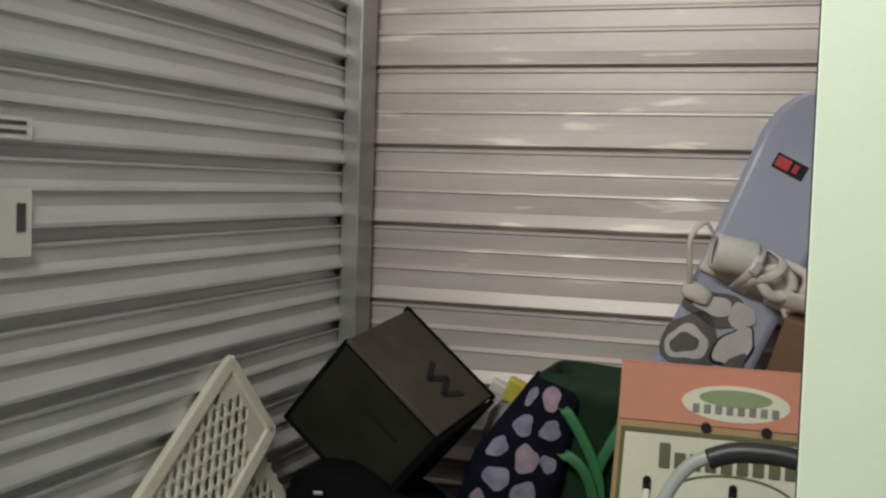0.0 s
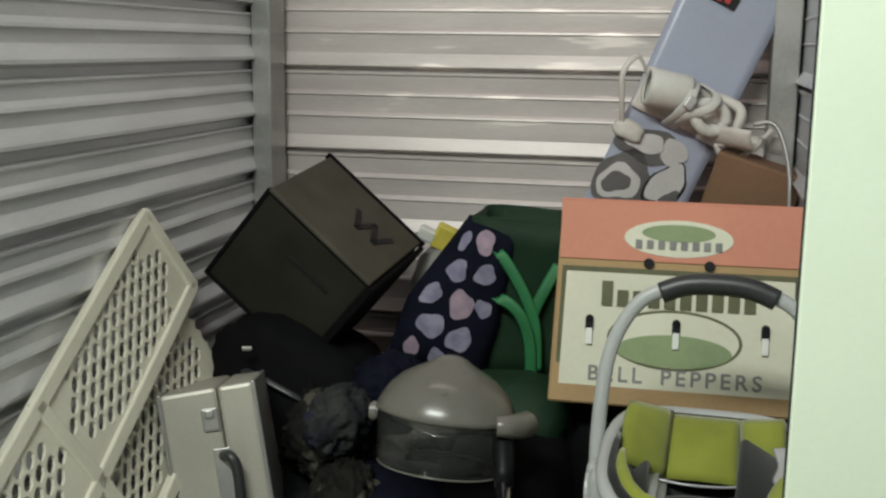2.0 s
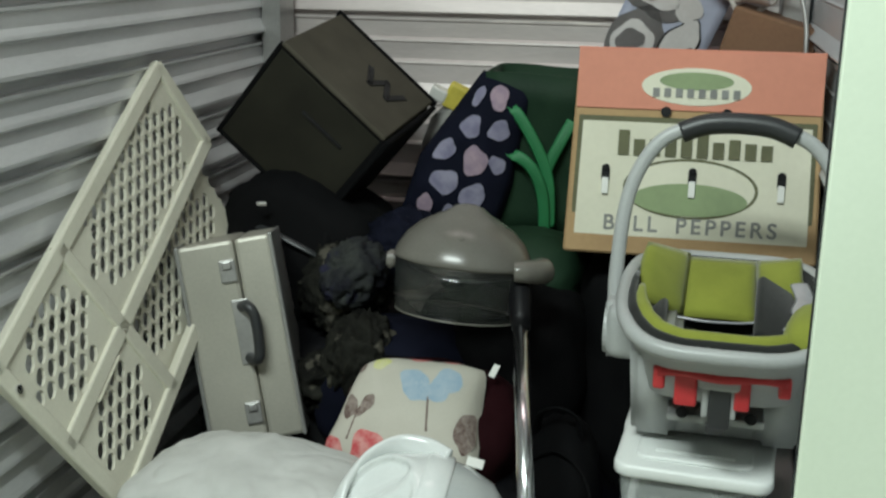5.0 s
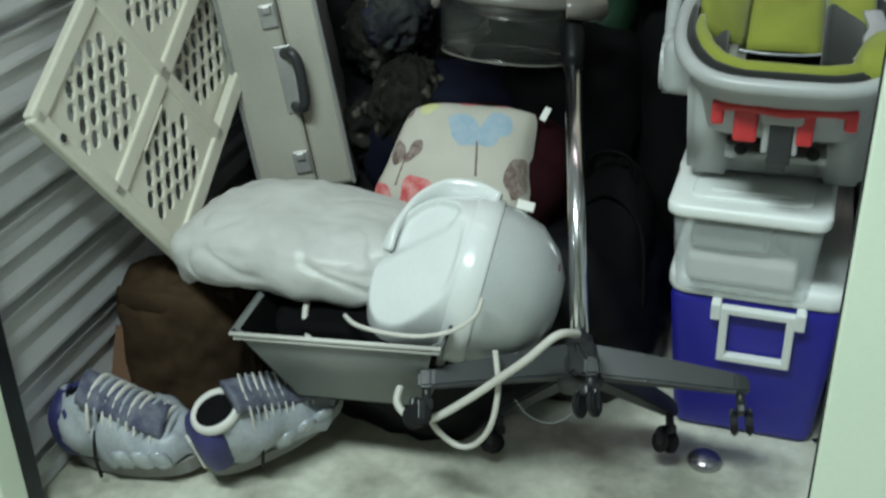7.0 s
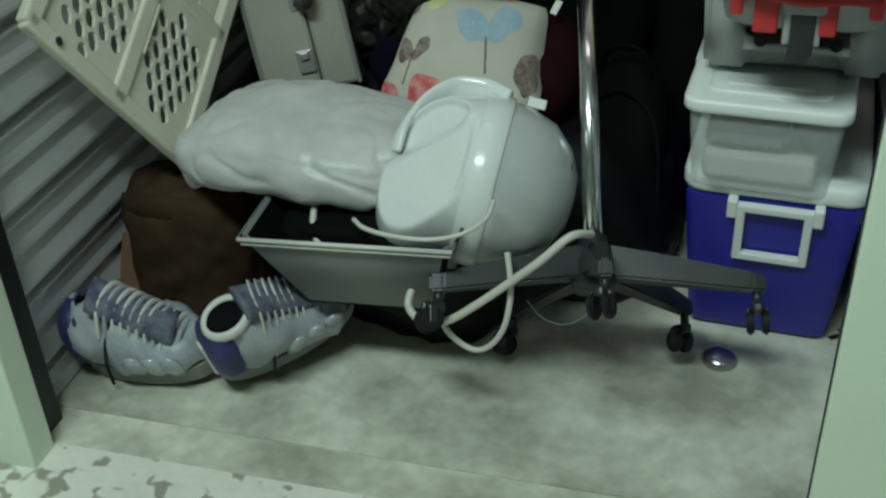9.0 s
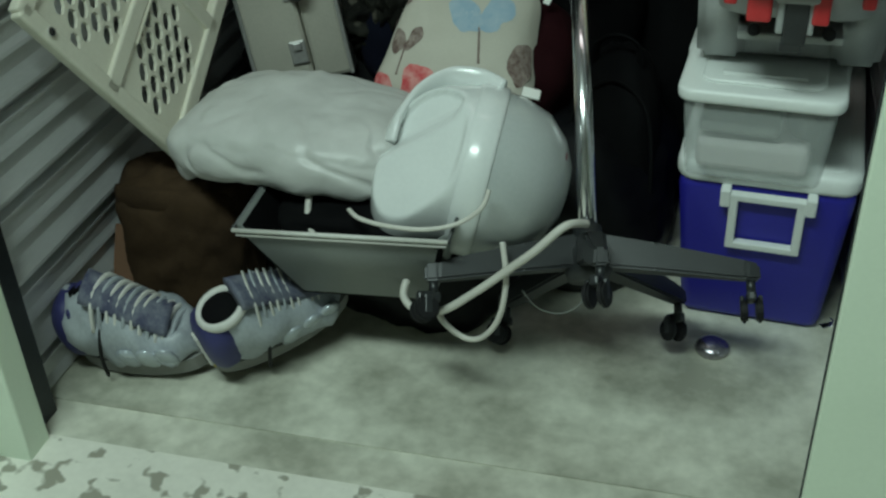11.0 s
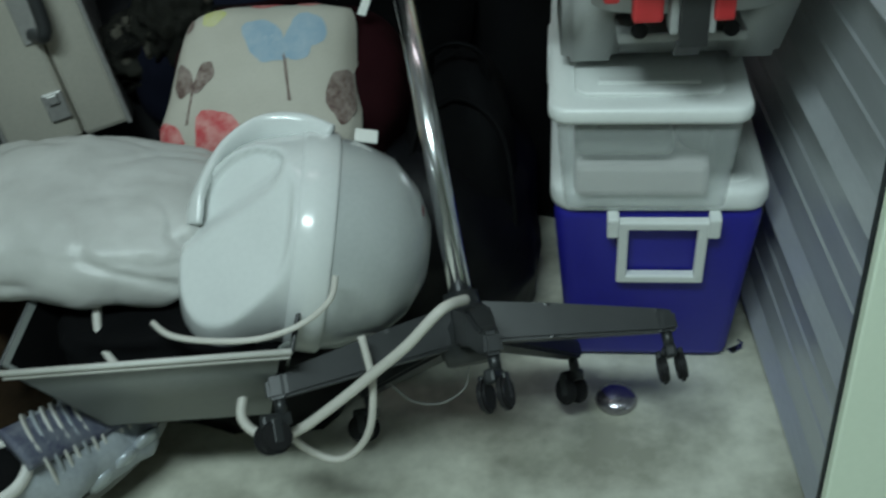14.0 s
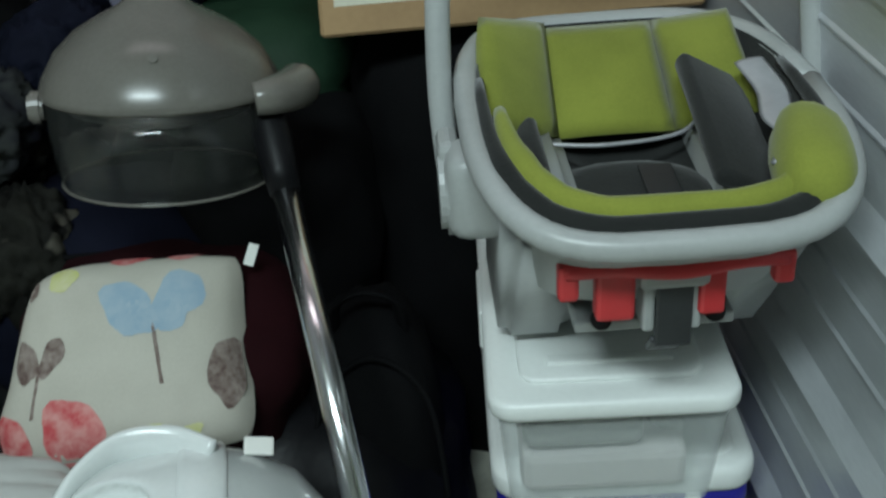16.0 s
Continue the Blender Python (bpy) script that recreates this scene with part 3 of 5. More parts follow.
    # front: red release, feet, buckle
    part("release_bar", merge(tube(curve_points([(-0.088, 0.046, 0.176), (-0.05, 0.040, 0.180), (0.0, 0.037, 0.176), (0.05, 0.040, 0.180), (0.088, 0.046, 0.176)], 6), 0.0085, 8, flat=0.7), block(0.017, 0.016, 0.034, (-0.086, 0.048, 0.166), 0.004),
                              block(0.017, 0.016, 0.030, (0.086, 0.048, 0.167), 0.004)), RED_PLASTIC, t, "red plastic release bar")
    for x in (-0.048, 0.030):
        part("release_lug", block(0.032 if x < 0 else 0.022, 0.02, 0.048, (x, 0.052, 0.150), 0.004), RED_PLASTIC, t)
    for s in (-1, 1):
        foot = block(0.070, 0.18, 0.20, (s * 0.096, 0.210, 0.100))
        for v in foot.verts:
            if v.co.y < 0.2:
                v.co.y = 0.055 if v.co.z > 0.1 else 0.205
            elif v.co.z < 0.1:
                v.co.y = 0.36
        bmesh.ops.bevel(foot, geom=foot.edges[:], offset=0.012, segments=3, affect="EDGES")
        part("foot", smooth(foot), SEAT_GREY, t)
    part("front_frame", merge(block(0.14, 0.06, 0.012, (-0.003, 0.125, 0.085), 0.003), block(0.010, 0.03, 0.06, (-0.020, 0.062, 0.140), 0.003),
                              block(0.010, 0.03, 0.06, (0.018, 0.062, 0.140), 0.003), block(0.06, 0.034, 0.022, (0.0, 0.058, 0.164), 0.006)), SEAT_GREY, t)
    part("tether_strap", merge(block(0.030, 0.006, 0.062, (0, 0.046, 0.128), 0.002), moved(block(0.028, 0.006, 0.030, (0, 0, 0), 0.002), pose(-0.003, 0.060, 0.090, 40))), BLACK_PLASTIC, t, "black webbing strap")
    for x in (-0.064, 0.058):
        part("screw_hole", moved(disc(0.009, 0.006), pose(x * 0.8, 0.088, 0.098, 70)), RUBBER, t)
    # carrying handle
    pts = curve_points([(-0.168, 0.225, 0.165), (-0.172, 0.26, 0.26), (-0.162, 0.295, 0.375), (-0.126, 0.312, 0.450), (-0.075, 0.318, 0.480), (0.0, 0.32, 0.487),
                        (0.075, 0.318, 0.480), (0.126, 0.312, 0.450), (0.162, 0.295, 0.375), (0.172, 0.26, 0.26), (0.168, 0.225, 0.165)], 6)
    hd = part("carry_handle", tube(pts, 0.0095, 10, flat=1.25, side=(0, 1, 0)), SEAT_GREY, t)
    grip = curve_points([(-0.088, 0.316, 0.473), (-0.05, 0.319, 0.487), (0.0, 0.32, 0.491), (0.05, 0.319, 0.487), (0.088, 0.316, 0.473)], 6)
    part("grip", tube(grip, 0.0155, 10, flat=1.1, side=(0, 1, 0)), BLACK_PLASTIC, hd, "black rubber hand grip")
    for s in (-1, 1):
        part("handle_joint", merge(moved(disc(0.044, 0.020, 24, bevel=0.006), pose(s * 0.170, 0.200, 0.178, 0, 90)), block(0.020, 0.045, 0.065, (s * 0.170, 0.205, 0.195), 0.008), block(0.058, 0.06, 0.085, (s * 0.146, 0.178, 0.186), 0.018, 3, soft=True)), SEAT_GREY, t)
    return t


infant_seat()


def pepper_box():
    W, D, H = 0.438, 0.30, 0.378
    t = thing("produce_box", "cardboard bell pepper box with salmon lid and cream label", "cardboard box", pose(0.3665, 0.838, 0.742, -9, 0, 1.2))
    part("body", block(W, D, H, (0, D / 2, H / 2), 0.004, 1, taper=1.05), CARD, t)
    part("lid_front", block(W + 0.001, 0.004, 0.108, (0, -0.0035, H - 0.053), 0.001), SALMON, t, "salmon printed lid flap")
    part("lid_top", block(W + 0.004, D, 0.004, (0, D / 2, H + 0.003), 0.001), SALMON, t, "salmon printed lid")
    part("label_panel", block(W - 0.012, 0.003, 0.232, (0.0, -0.0045, 0.141), 0.001, taper=1.03), OLIVE_INK, t, "olive label border")
    part("label_panel", block(W - 0.028, 0.002, 0.212, (0.0, -0.006, 0.141), 0.0008, taper=1.03), CREAM, t, "cream printed label")

    def oval(cx, cz, rx, rz, y, mat, name, lab, n=36):
        bm = bmesh.new()
        f = bm.faces.new([bm.verts.new((cx + rx * math.cos(2 * math.pi * i / n), y, cz + rz * math.sin(2 * math.pi * i / n))) for i in range(n)][::1])
        bmesh.ops.recalc_face_normals(bm, faces=bm.faces[:])
        e = bmesh.ops.extrude_face_region(bm, geom=[f])
        bmesh.ops.translate(bm, vec=(0, 0.0012, 0), verts=[v for v in e["geom"] if isinstance(v, bmesh.types.BMVert)])
        part(name, bm, mat, t, lab)
    oval(-0.004, 0.315, 0.098, 0.034, -0.0068, CREAM, "lid_emblem", "cream oval emblem")
    oval(-0.004, 0.325, 0.066, 0.016, -0.0076, GREEN_INK, "lid_emblem", "green field in the emblem")
    for i in range(8):
        part("emblem_bar", block(0.012, 0.0012, 0.016, (-0.075 + 0.0205 * i, -0.0082, 0.303)), GREY_INK, t)
    oval(-0.003, 0.128, 0.122, 0.056, -0.0076, OLIVE_INK, "emblem_ring", "dark oval ring")
    oval(-0.003, 0.128, 0.116, 0.051, -0.0082, CREAM, "emblem_field", "cream oval field")
    oval(-0.003, 0.108, 0.104, 0.030, -0.0090, GREEN_INK, "emblem_field", "green field in the oval")
    # brand lettering stands as plain bars
    for i, h in enumerate((0.046, 0.030, 0.030, 0.034, 0.036, 0.046, 0.030, 0.036, 0.030, 0.028)):
        part("brand_bar", block(0.020, 0.0012, h, (-0.128 + 0.0285 * i, -0.0096, 0.186 + h / 2)), OLIVE_INK, t)
    part("label_word", moved(lettering("BELL", 0.0400, spacing=1.32), pose(-0.108, -0.0075, 0.058)), GREY_INK, t)
    part("label_word", moved(lettering("PEPPERS", 0.0400, spacing=1.32), pose(0.066, -0.0075, 0.058)), GREY_INK, t)
    for x in (-0.055, 0.054):
        part("vent_hole", moved(disc(0.0095, 0.004), pose(x, -0.0068, 0.268, 90)), RUBBER, t, "dark round vent hole")
    for x in (-0.158, 0.0, 0.158):
        part("hand_slot", merge(block(0.015, 0.003, 0.024, (x, -0.0100, 0.150), 0.001), moved(disc(0.0075, 0.003), pose(x, -0.0100, 0.160, 90))), RUBBER, t, "dark slotted hand hole")
        part("slot_flap", block(0.012, 0.004, 0.030, (x, -0.0122, 0.128), 0.001), PAPER, t, "folded white slot flap")
    return t


pepper_box()


def duffel(name, label, m, r, mat, seed, power=3.0, fold=0.1, group="", cat="bag", rough=0.1):
    t = thing(name, label, cat, m, group)
    part("body", lump(*r, rough, 1.8, seed, power, 4, fold), mat, t)
    return t


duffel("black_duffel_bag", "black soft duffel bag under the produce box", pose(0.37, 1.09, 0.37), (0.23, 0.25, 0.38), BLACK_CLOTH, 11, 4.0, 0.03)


# ---- hooded hair dryer lying back on its star base ----
def hair_dryer():
    foot, top = Vector((0.166, 0.288, 0.326)), Vector((0.092, 0.623, 0.656))
    axis = (top - foot).normalized()
    m = frame_from(foot, Vector((1, 0, 0)) - axis * axis.x, axis)
    t = thing("hooded_hair_dryer", "grey salon hood dryer on chrome pole, tipped back", "hair dryer", m)
    L = (top - foot).length
    part("pole", tube([(0, 0, -0.02), (0, 0, L)], 0.0145, 20), CHROME, t, "polished chrome pole")
    part("pole_sleeve", lathe([(0.0, L - 0.005), (0.017, L - 0.005), (0.019, L + 0.02), (0.021, L + 0.06), (0.017, L + 0.09), (0.016, L + 0.11), (0.0, L + 0.11)], 20), BLACK_BAG, t, "black adjusting sleeve")
    part("pole_tip", tube([(0, 0, L + 0.10), (0, 0, L + 0.13)], 0.0125, 16), CHROME, t)
    hub = part("hub", lathe([(0.0, -0.075), (0.030, -0.075), (0.036, -0.06), (0.036, -0.03), (0.024, -0.012), (0.021, 0.012), (0.0, 0.012)], 24), CHARCOAL, t)
    for k, a in enumerate((3, 56, 130, 200, 280)):
        c, s = math.cos(radians(a)), math.sin(radians(a))
        reach = (0.25, 0.25, 0.25, 0.25, 0.16)[k]
        bm = bmesh.new()
        secs = [(0.02, 0.022, -0.055, -0.004), (0.10, 0.019, -0.064, -0.020), (reach - 0.02, 0.0135, -0.080, -0.050), (reach, 0.0105, -0.081, -0.056)]
        rings = []
        for d, w, z0, z1 in secs:
            ring = []
            for sx, z in ((-1, z0), (1, z0), (0.8, z1), (-0.8, z1)):
                ring.append(bm.verts.new((c * d - s * sx * w, s * d + c * sx * w, z)))
            rings.append(ring)
        for r0, r1 in zip(rings, rings[1:]):
            for i in range(4):
                bm.faces.new((r0[i], r0[(i + 1) % 4], r1[(i + 1) % 4], r1[i]))
        bm.faces.new(rings[0][::-1])
        bm.faces.new(rings[-1])
        bmesh.ops.recalc_face_normals(bm, faces=bm.faces[:])
        bmesh.ops.bevel(bm, geom=bm.edges[:], offset=0.004, segments=2, affect="EDGES")
        arm = part("star_arm", smooth(bm, False), CHARCOAL, t)
        px, py = c * (reach - 0.014), s * (reach - 0.014)
        cm = pose(px, py, -0.079, 0, 0, k * 40)
        part("caster_fork", merge(moved(tube([(0, 0, 0.004), (0, 0, -0.022)], 0.007, 10), cm), moved(block(0.014, 0.036, 0.016, (0, 0.008, -0.024), 0.004), cm),
                                  moved(block(0.007, 0.014, 0.03, (-0.013, 0.012, -0.036), 0.003), cm), moved(block(0.007, 0.014, 0.03, (0.013, 0.012, -0.036), 0.003), cm)), CHARCOAL, arm)
        for sx in (-1, 1):
            part("caster_wheel", moved(moved(disc(0.019, 0.010, 20, bevel=0.003), pose(0, 0, 0, 0, 90)), cm @ pose(sx * 0.011, 0.014, -0.043)), RUBBER, arm)
    # hood, in the world's upright frame
    inv = m.inverted()
    hm = inv @ pose(-0.036, 0.725, 0.722, -10, 5, 6) @ Matrix.Scale(0.88, 4)
    prof = [(0.141, 0.012), (0.147, 0.017), (0.146, 0.024), (0.140, 0.040), (0.124, 0.067), (0.098, 0.092), (0.070, 0.108), (0.046, 0.120), (0.030, 0.132), (0.014, 0.137), (0.0, 0.138)]
    hood = part("hood", solid(lathe(prof, 40), 0.003), HOOD, t, "grey plastic dome hood", hm)
    visor = part("visor", solid(lathe([(0.130, -0.094), (0.136, -0.07), (0.139, -0.04), (0.142, 0.014)], 40), 0.002), VISOR, t, "clear smoked plastic visor", hm)
    part("visor_edge", tube([(0.130 * math.cos(a), 0.130 * math.sin(a), -0.094) for a in np.linspace(0, 2 * math.pi, 41)], 0.0022, 6), HOOD, visor)
    part("inner_grille", lathe([(0.0, -0.02), (0.06, -0.02), (0.085, -0.012), (0.112, -0.004), (0.125, 0.02)], 32), BLACK_PLASTIC, t, "dark perforated inner grille", hm)
    part("pivot_knob", moved(disc(0.02, 0.018, 20, bevel=0.004), hm @ pose(-0.148, -0.02, 0.004, 0, 90)), HOOD, t)
    arm = curve_points([(0.11, -0.09, 0.018), (0.13, -0.085, 0.02), (0.152, -0.06, 0.02), (0.166, -0.03, 0.02)], 5)
    part("hood_arm", tube([hm @ Vector(p) for p in arm], 0.022, 14, taper=lambda s: 0.8 + 0.35 * s), HOOD, t, "grey hood mounting arm")
    # Hood-coloured disc, added at the spot of a specular highlight on the dome.
    part("vent_button", moved(disc(0.006, 0.004), hm @ pose(0.0, -0.118, 0.075, 55)), HOOD, t)
    return t


hair_dryer()


# ---- white humidifier, bin and bags in front ----
def grey_bin():
    t = thing("grey_tray_bin", "shallow grey plastic bin with sloping sides, full of cords", "storage bin", pose(-0.172, 0.30, 0.215, 3, -3.5, 0))
    w, d, h = 0.335, 0.30, 0.165
    bm = block(w, d, h, (0, 0, h / 2), 0.0, taper=0.66, taper_y=0.6)
    bmesh.ops.delete(bm, geom=[f for f in bm.faces if f.normal.z > 0.9], context="FACES")
    bmesh.ops.bevel(bm, geom=[e for e in bm.edges if not e.is_boundary], offset=0.012, segments=3, affect="EDGES")
    part("body", solid(smooth(bm), 0.003), GREY_BIN, t)
    part("rim", tube([(-w / 2, -d / 2, h), (w / 2, -d / 2, h)], 0.0035, 8), SHOE_LIGHT, t, "pale rolled rim")
    part("rim", tube([(w / 2, -d / 2, h), (w / 2, d / 2, h), (-w / 2, d / 2, h), (-w / 2, -d / 2, h)], 0.003, 8), BLACK_PLASTIC, t, "dark rolled rim")
    part("rim", tube([(-w / 2 + 0.004, -d / 2 + 0.002, h - 0.009), (w / 2 - 0.004, -d / 2 + 0.002, h - 0.009)], 0.0028, 8), SHOE_LIGHT, t, "pale rolled rim")
    # Added black faces and a black filler stand in for the bin's shaded inside.
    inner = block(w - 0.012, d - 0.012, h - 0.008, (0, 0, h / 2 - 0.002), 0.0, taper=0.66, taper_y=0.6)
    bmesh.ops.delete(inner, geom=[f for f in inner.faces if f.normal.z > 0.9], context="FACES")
    part("inner_lining", inner, BLACK_CLOTH, t, "black inner faces added to darken the bin's inside")
    part("dark_cloth", moved(lump(0.142, 0.115, 0.040, 0.08, 2.2, 61, 4.0, 4, 0.08), pose(0.0, 0.012, 0.112)), BLACK_CLOTH, t, "black filler added to darken the bin's inside")
    return t


grey_bin()
duffel("black_refuse_bag", "black plastic refuse bag stuffed full under the bin", pose(-0.16, 0.50, 0.105), (0.19, 0.15, 0.125), BLACK_BAG, 2, 2.6, 0.1, "dark bags in the heap")
duffel("black_refuse_bag", "black plastic refuse bag stuffed full under the bin", pose(-0.33, 0.64, 0.14), (0.22, 0.22, 0.17), BLACK_BAG, 5, 2.6, 0.1, "dark bags in the heap")
duffel("black_refuse_bag", "black plastic refuse bag behind the chrome pole", pose(0.06, 0.72, 0.17), (0.22, 0.24, 0.19), BLACK_BAG, 6, 2.6, 0.1, "dark bags in the heap")
duffel("black_refuse_bag", "black plastic refuse bag deep in the heap", pose(-0.40, 1.08, 0.24), (0.28, 0.30, 0.27), BLACK_BAG, 8, 2.6, 0.08, "dark bags in the heap")
duffel("black_refuse_bag", "black plastic refuse bag deep in the heap", pose(0.0, 1.18, 0.27), (0.26, 0.28, 0.29), BLACK_BAG, 9, 2.6, 0.08, "dark bags in the heap")


def humidifier():
    m = frame_from((-0.026, 0.335, 0.393), (0.93, 0.20, -0.16), (0.18, -0.42, 0.88)) @ Matrix.Rotation(radians(-8), 4, "Z") @ Matrix.Scale(0.95, 4)
    t = thing("humidifier", "white rounded plastic humidifier tipped over in the bin", "humidifier", m)
    # x is its long axis: the tank at +x, the moulded base at -x
    tank = [(0.0, 0.165), (0.045, 0.160), (0.085, 0.140), (0.118, 0.105), (0.134, 0.06), (0.138, 0.02), (0.138, 0.0)]
    part("tank", moved(lathe(tank, 40), pose(0, 0, 0, 0, 90)), TANK, t, "translucent grey-white water tank")
    part("band", moved(lathe([(0.139, 0.034), (0.1425, 0.030), (0.1425, -0.008), (0.139, -0.012)], 40), pose(0, 0, 0, 0, 90)), GLOSS_WHITE, t)
    body = moved(lathe([(0.137, -0.010 - 0.0065 * i) for i in range(8)] + [(0.137 * math.cos(x) ** 0.8, -0.062 - 0.085 * math.sin(x)) for x in np.linspace(0.05, 1.565, 36)], 120), pose(0, 0, 0, 0, 90))
    face = Vector((-0.50, -0.30, 0.81)).normalized()
    for v in body.verts:
        over = v.co.dot(face) - 0.115
        if over > 0 and v.co.x < -0.016:
            v.co -= face * over * min(1.0, (-0.016 - v.co.x) / 0.012)
    # the hollow behind the grip
    for v in body.verts:
        if v.co.dot(face) > 0.100 and v.co.x < -0.03:
            a = max(0.0, min(1.0, (v.co.y + 0.006 - 0.25 * (v.co.x + 0.08)) / 0.040))
            a *= max(0.0, min(1.0, (-0.03 - v.co.x) / 0.02)) * max(0.0, min(1.0, (v.co.dot(face) - 0.100) / 0.014))
            v.co -= face * 0.024 * a * a * (3 - 2 * a)
    for v in body.verts:
        v.co.y -= 0.34 * max(0.0, -0.016 - v.co.x)
    part("base", body, GLOSS_WHITE, t)

    part("carry_handle", tube(curve_points([(0.020, 0.092, 0.100), (-0.020, 0.112, 0.088), (-0.070, 0.108, 0.078), (-0.110, 0.072, 0.070), (-0.132, 0.020, 0.058), (-0.135, -0.02, 0.045)], 6), 0.020, 12, flat=0.42, side=(0.3, 0.5, 0.8)), GLOSS_WHITE, t)
    for q in (Vector((-0.112, -0.105, 0.04)), Vector((-0.120, -0.055, 0.05))):
        q = q - face * (q.dot(face) - 0.115)
        part("button", moved(lump(0.013, 0.0065, 0.003, 0.0, detail=3, power=3), frame_from(q, (-0.3, 0.6, 0), face)), GLOSS_WHITE, t, "small oval push button")
    part("tag", block(0.030, 0.020, 0.004, (0.066, 0.112, 0.088), 0.002), PAPER, t, "white paper tag")
    part("sticker", moved(lump(0.024, 0.013, 0.007, 0.0, detail=3, power=3), frame_from((0.134, 0.030, 0.072), (-0.2, 0.9, -0.2), (0.72, 0.22, 0.62))), STICKER, t, "dark red sticker")
    return t


humidifier()


def cord(name, label, pts, r, mat=CORD):
    t = thing(name, label, "cord")
    part("lead", tube(curve_points(pts, 8), r, 8), mat, t)
    return t


cord("power_cord", "thick white power cord looped round the star base",
     [(0.175, 0.20, 0.40), (0.15, 0.165, 0.415), (0.11, 0.15, 0.378), (0.07, 0.15, 0.339), (0.02, 0.15, 0.292), (-0.03, 0.15, 0.252), (-0.07, 0.155, 0.243), (-0.095, 0.17, 0.258), (-0.09, 0.20, 0.285)], 0.0062)
cord("power_cord", "thick white power cord hanging down to the floor",
     [(0.055, 0.19, 0.36), (0.065, 0.165, 0.31), (0.058, 0.15, 0.255), (0.035, 0.15, 0.215), (0.008, 0.15, 0.205), (-0.025, 0.155, 0.222), (-0.045, 0.165, 0.245)], 0.0046)
cord("thin_cord", "thin white cord trailing along the bin's rim",
     [(-0.178, 0.19, 0.388), (-0.150, 0.160, 0.394), (-0.105, 0.150, 0.393), (-0.05, 0.150, 0.394), (-0.005, 0.165, 0.400), (0.028, 0.175, 0.424), (0.036, 0.19, 0.446)], 0.0036)
cord("thin_cord", "thin white cord looping inside the dark bin",
     [(-0.245, 0.30, 0.41), (-0.262, 0.26, 0.38), (-0.258, 0.22, 0.345), (-0.235, 0.19, 0.325)], 0.0055)
cord("thin_cord", "thin brown wire hanging behind the star base", [(0.075, 0.235, 0.245), (0.10, 0.235, 0.215), (0.135, 0.24, 0.205), (0.165, 0.245, 0.225), (0.172, 0.25, 0.255)], 0.0012, GREY_INK)


def carrier_bag():
    t = thing("carrier_bag", "crumpled white plastic carrier bag stuffed soft", "plastic bag", pose(-0.318, 0.375, 0.420, 4, -4, -8))

    def fn(u, v):
        a = 2 * math.pi * u
        b = math.pi * (v - 0.5)
        cx, sx = math.cos(a), math.sin(a)
        cb, sb = math.cos(b), math.sin(b)
        x = 0.198 * math.copysign(abs(sb) ** 0.75, sb)
        k = cb ** 0.42
        y = 0.135 * k * math.copysign(abs(cx) ** 0.8, cx)
        z = 0.066 * k * math.copysign(abs(sx) ** 0.8, sx)
        p = Vector((x, y, z))
        near = noise.voronoi(Vector((p.x * 9, p.y * 12, p.z * 12)) + Vector((3, 1, 2)))[0]
        fine = noise.voronoi(Vector((p.x * 22, p.y * 30, p.z * 30)) + Vector((1, 5, 2)))[0]
        crease = abs(noise.noise(Vector((p.x * 10 + 6 * p.z, p.y * 14, p.z * 14 - 5 * p.x)) + Vector((2, 8, 4))))
        d = 0.09 * noise.noise(p * 6 + Vector((3, 1, 2))) + 0.045 * (near[1] - near[0]) - 0.05 * (near[0] - 0.4) - 0.16 * max(0.0, 0.18 - crease) + 0.02 * (fine[1] - fine[0])
        return p * (1.0 + d) + Vector((0, 0, -0.02 * abs(x) / 0.2))
    part("body", surface(fn, 130, 110, close_u=True), BAG_WHITE, t)
    ear = [(-0.16, 0.0, 0.0), (-0.195, -0.03, -0.03), (-0.212, -0.05, -0.065), (-0.205, -0.055, -0.09)]
    part("gathered_corner", tube(curve_points(ear, 6), 0.045, 12, flat=0.45, taper=lambda s: 1 - 0.6 * s), BAG_WHITE, t)
    return t


carrier_bag()


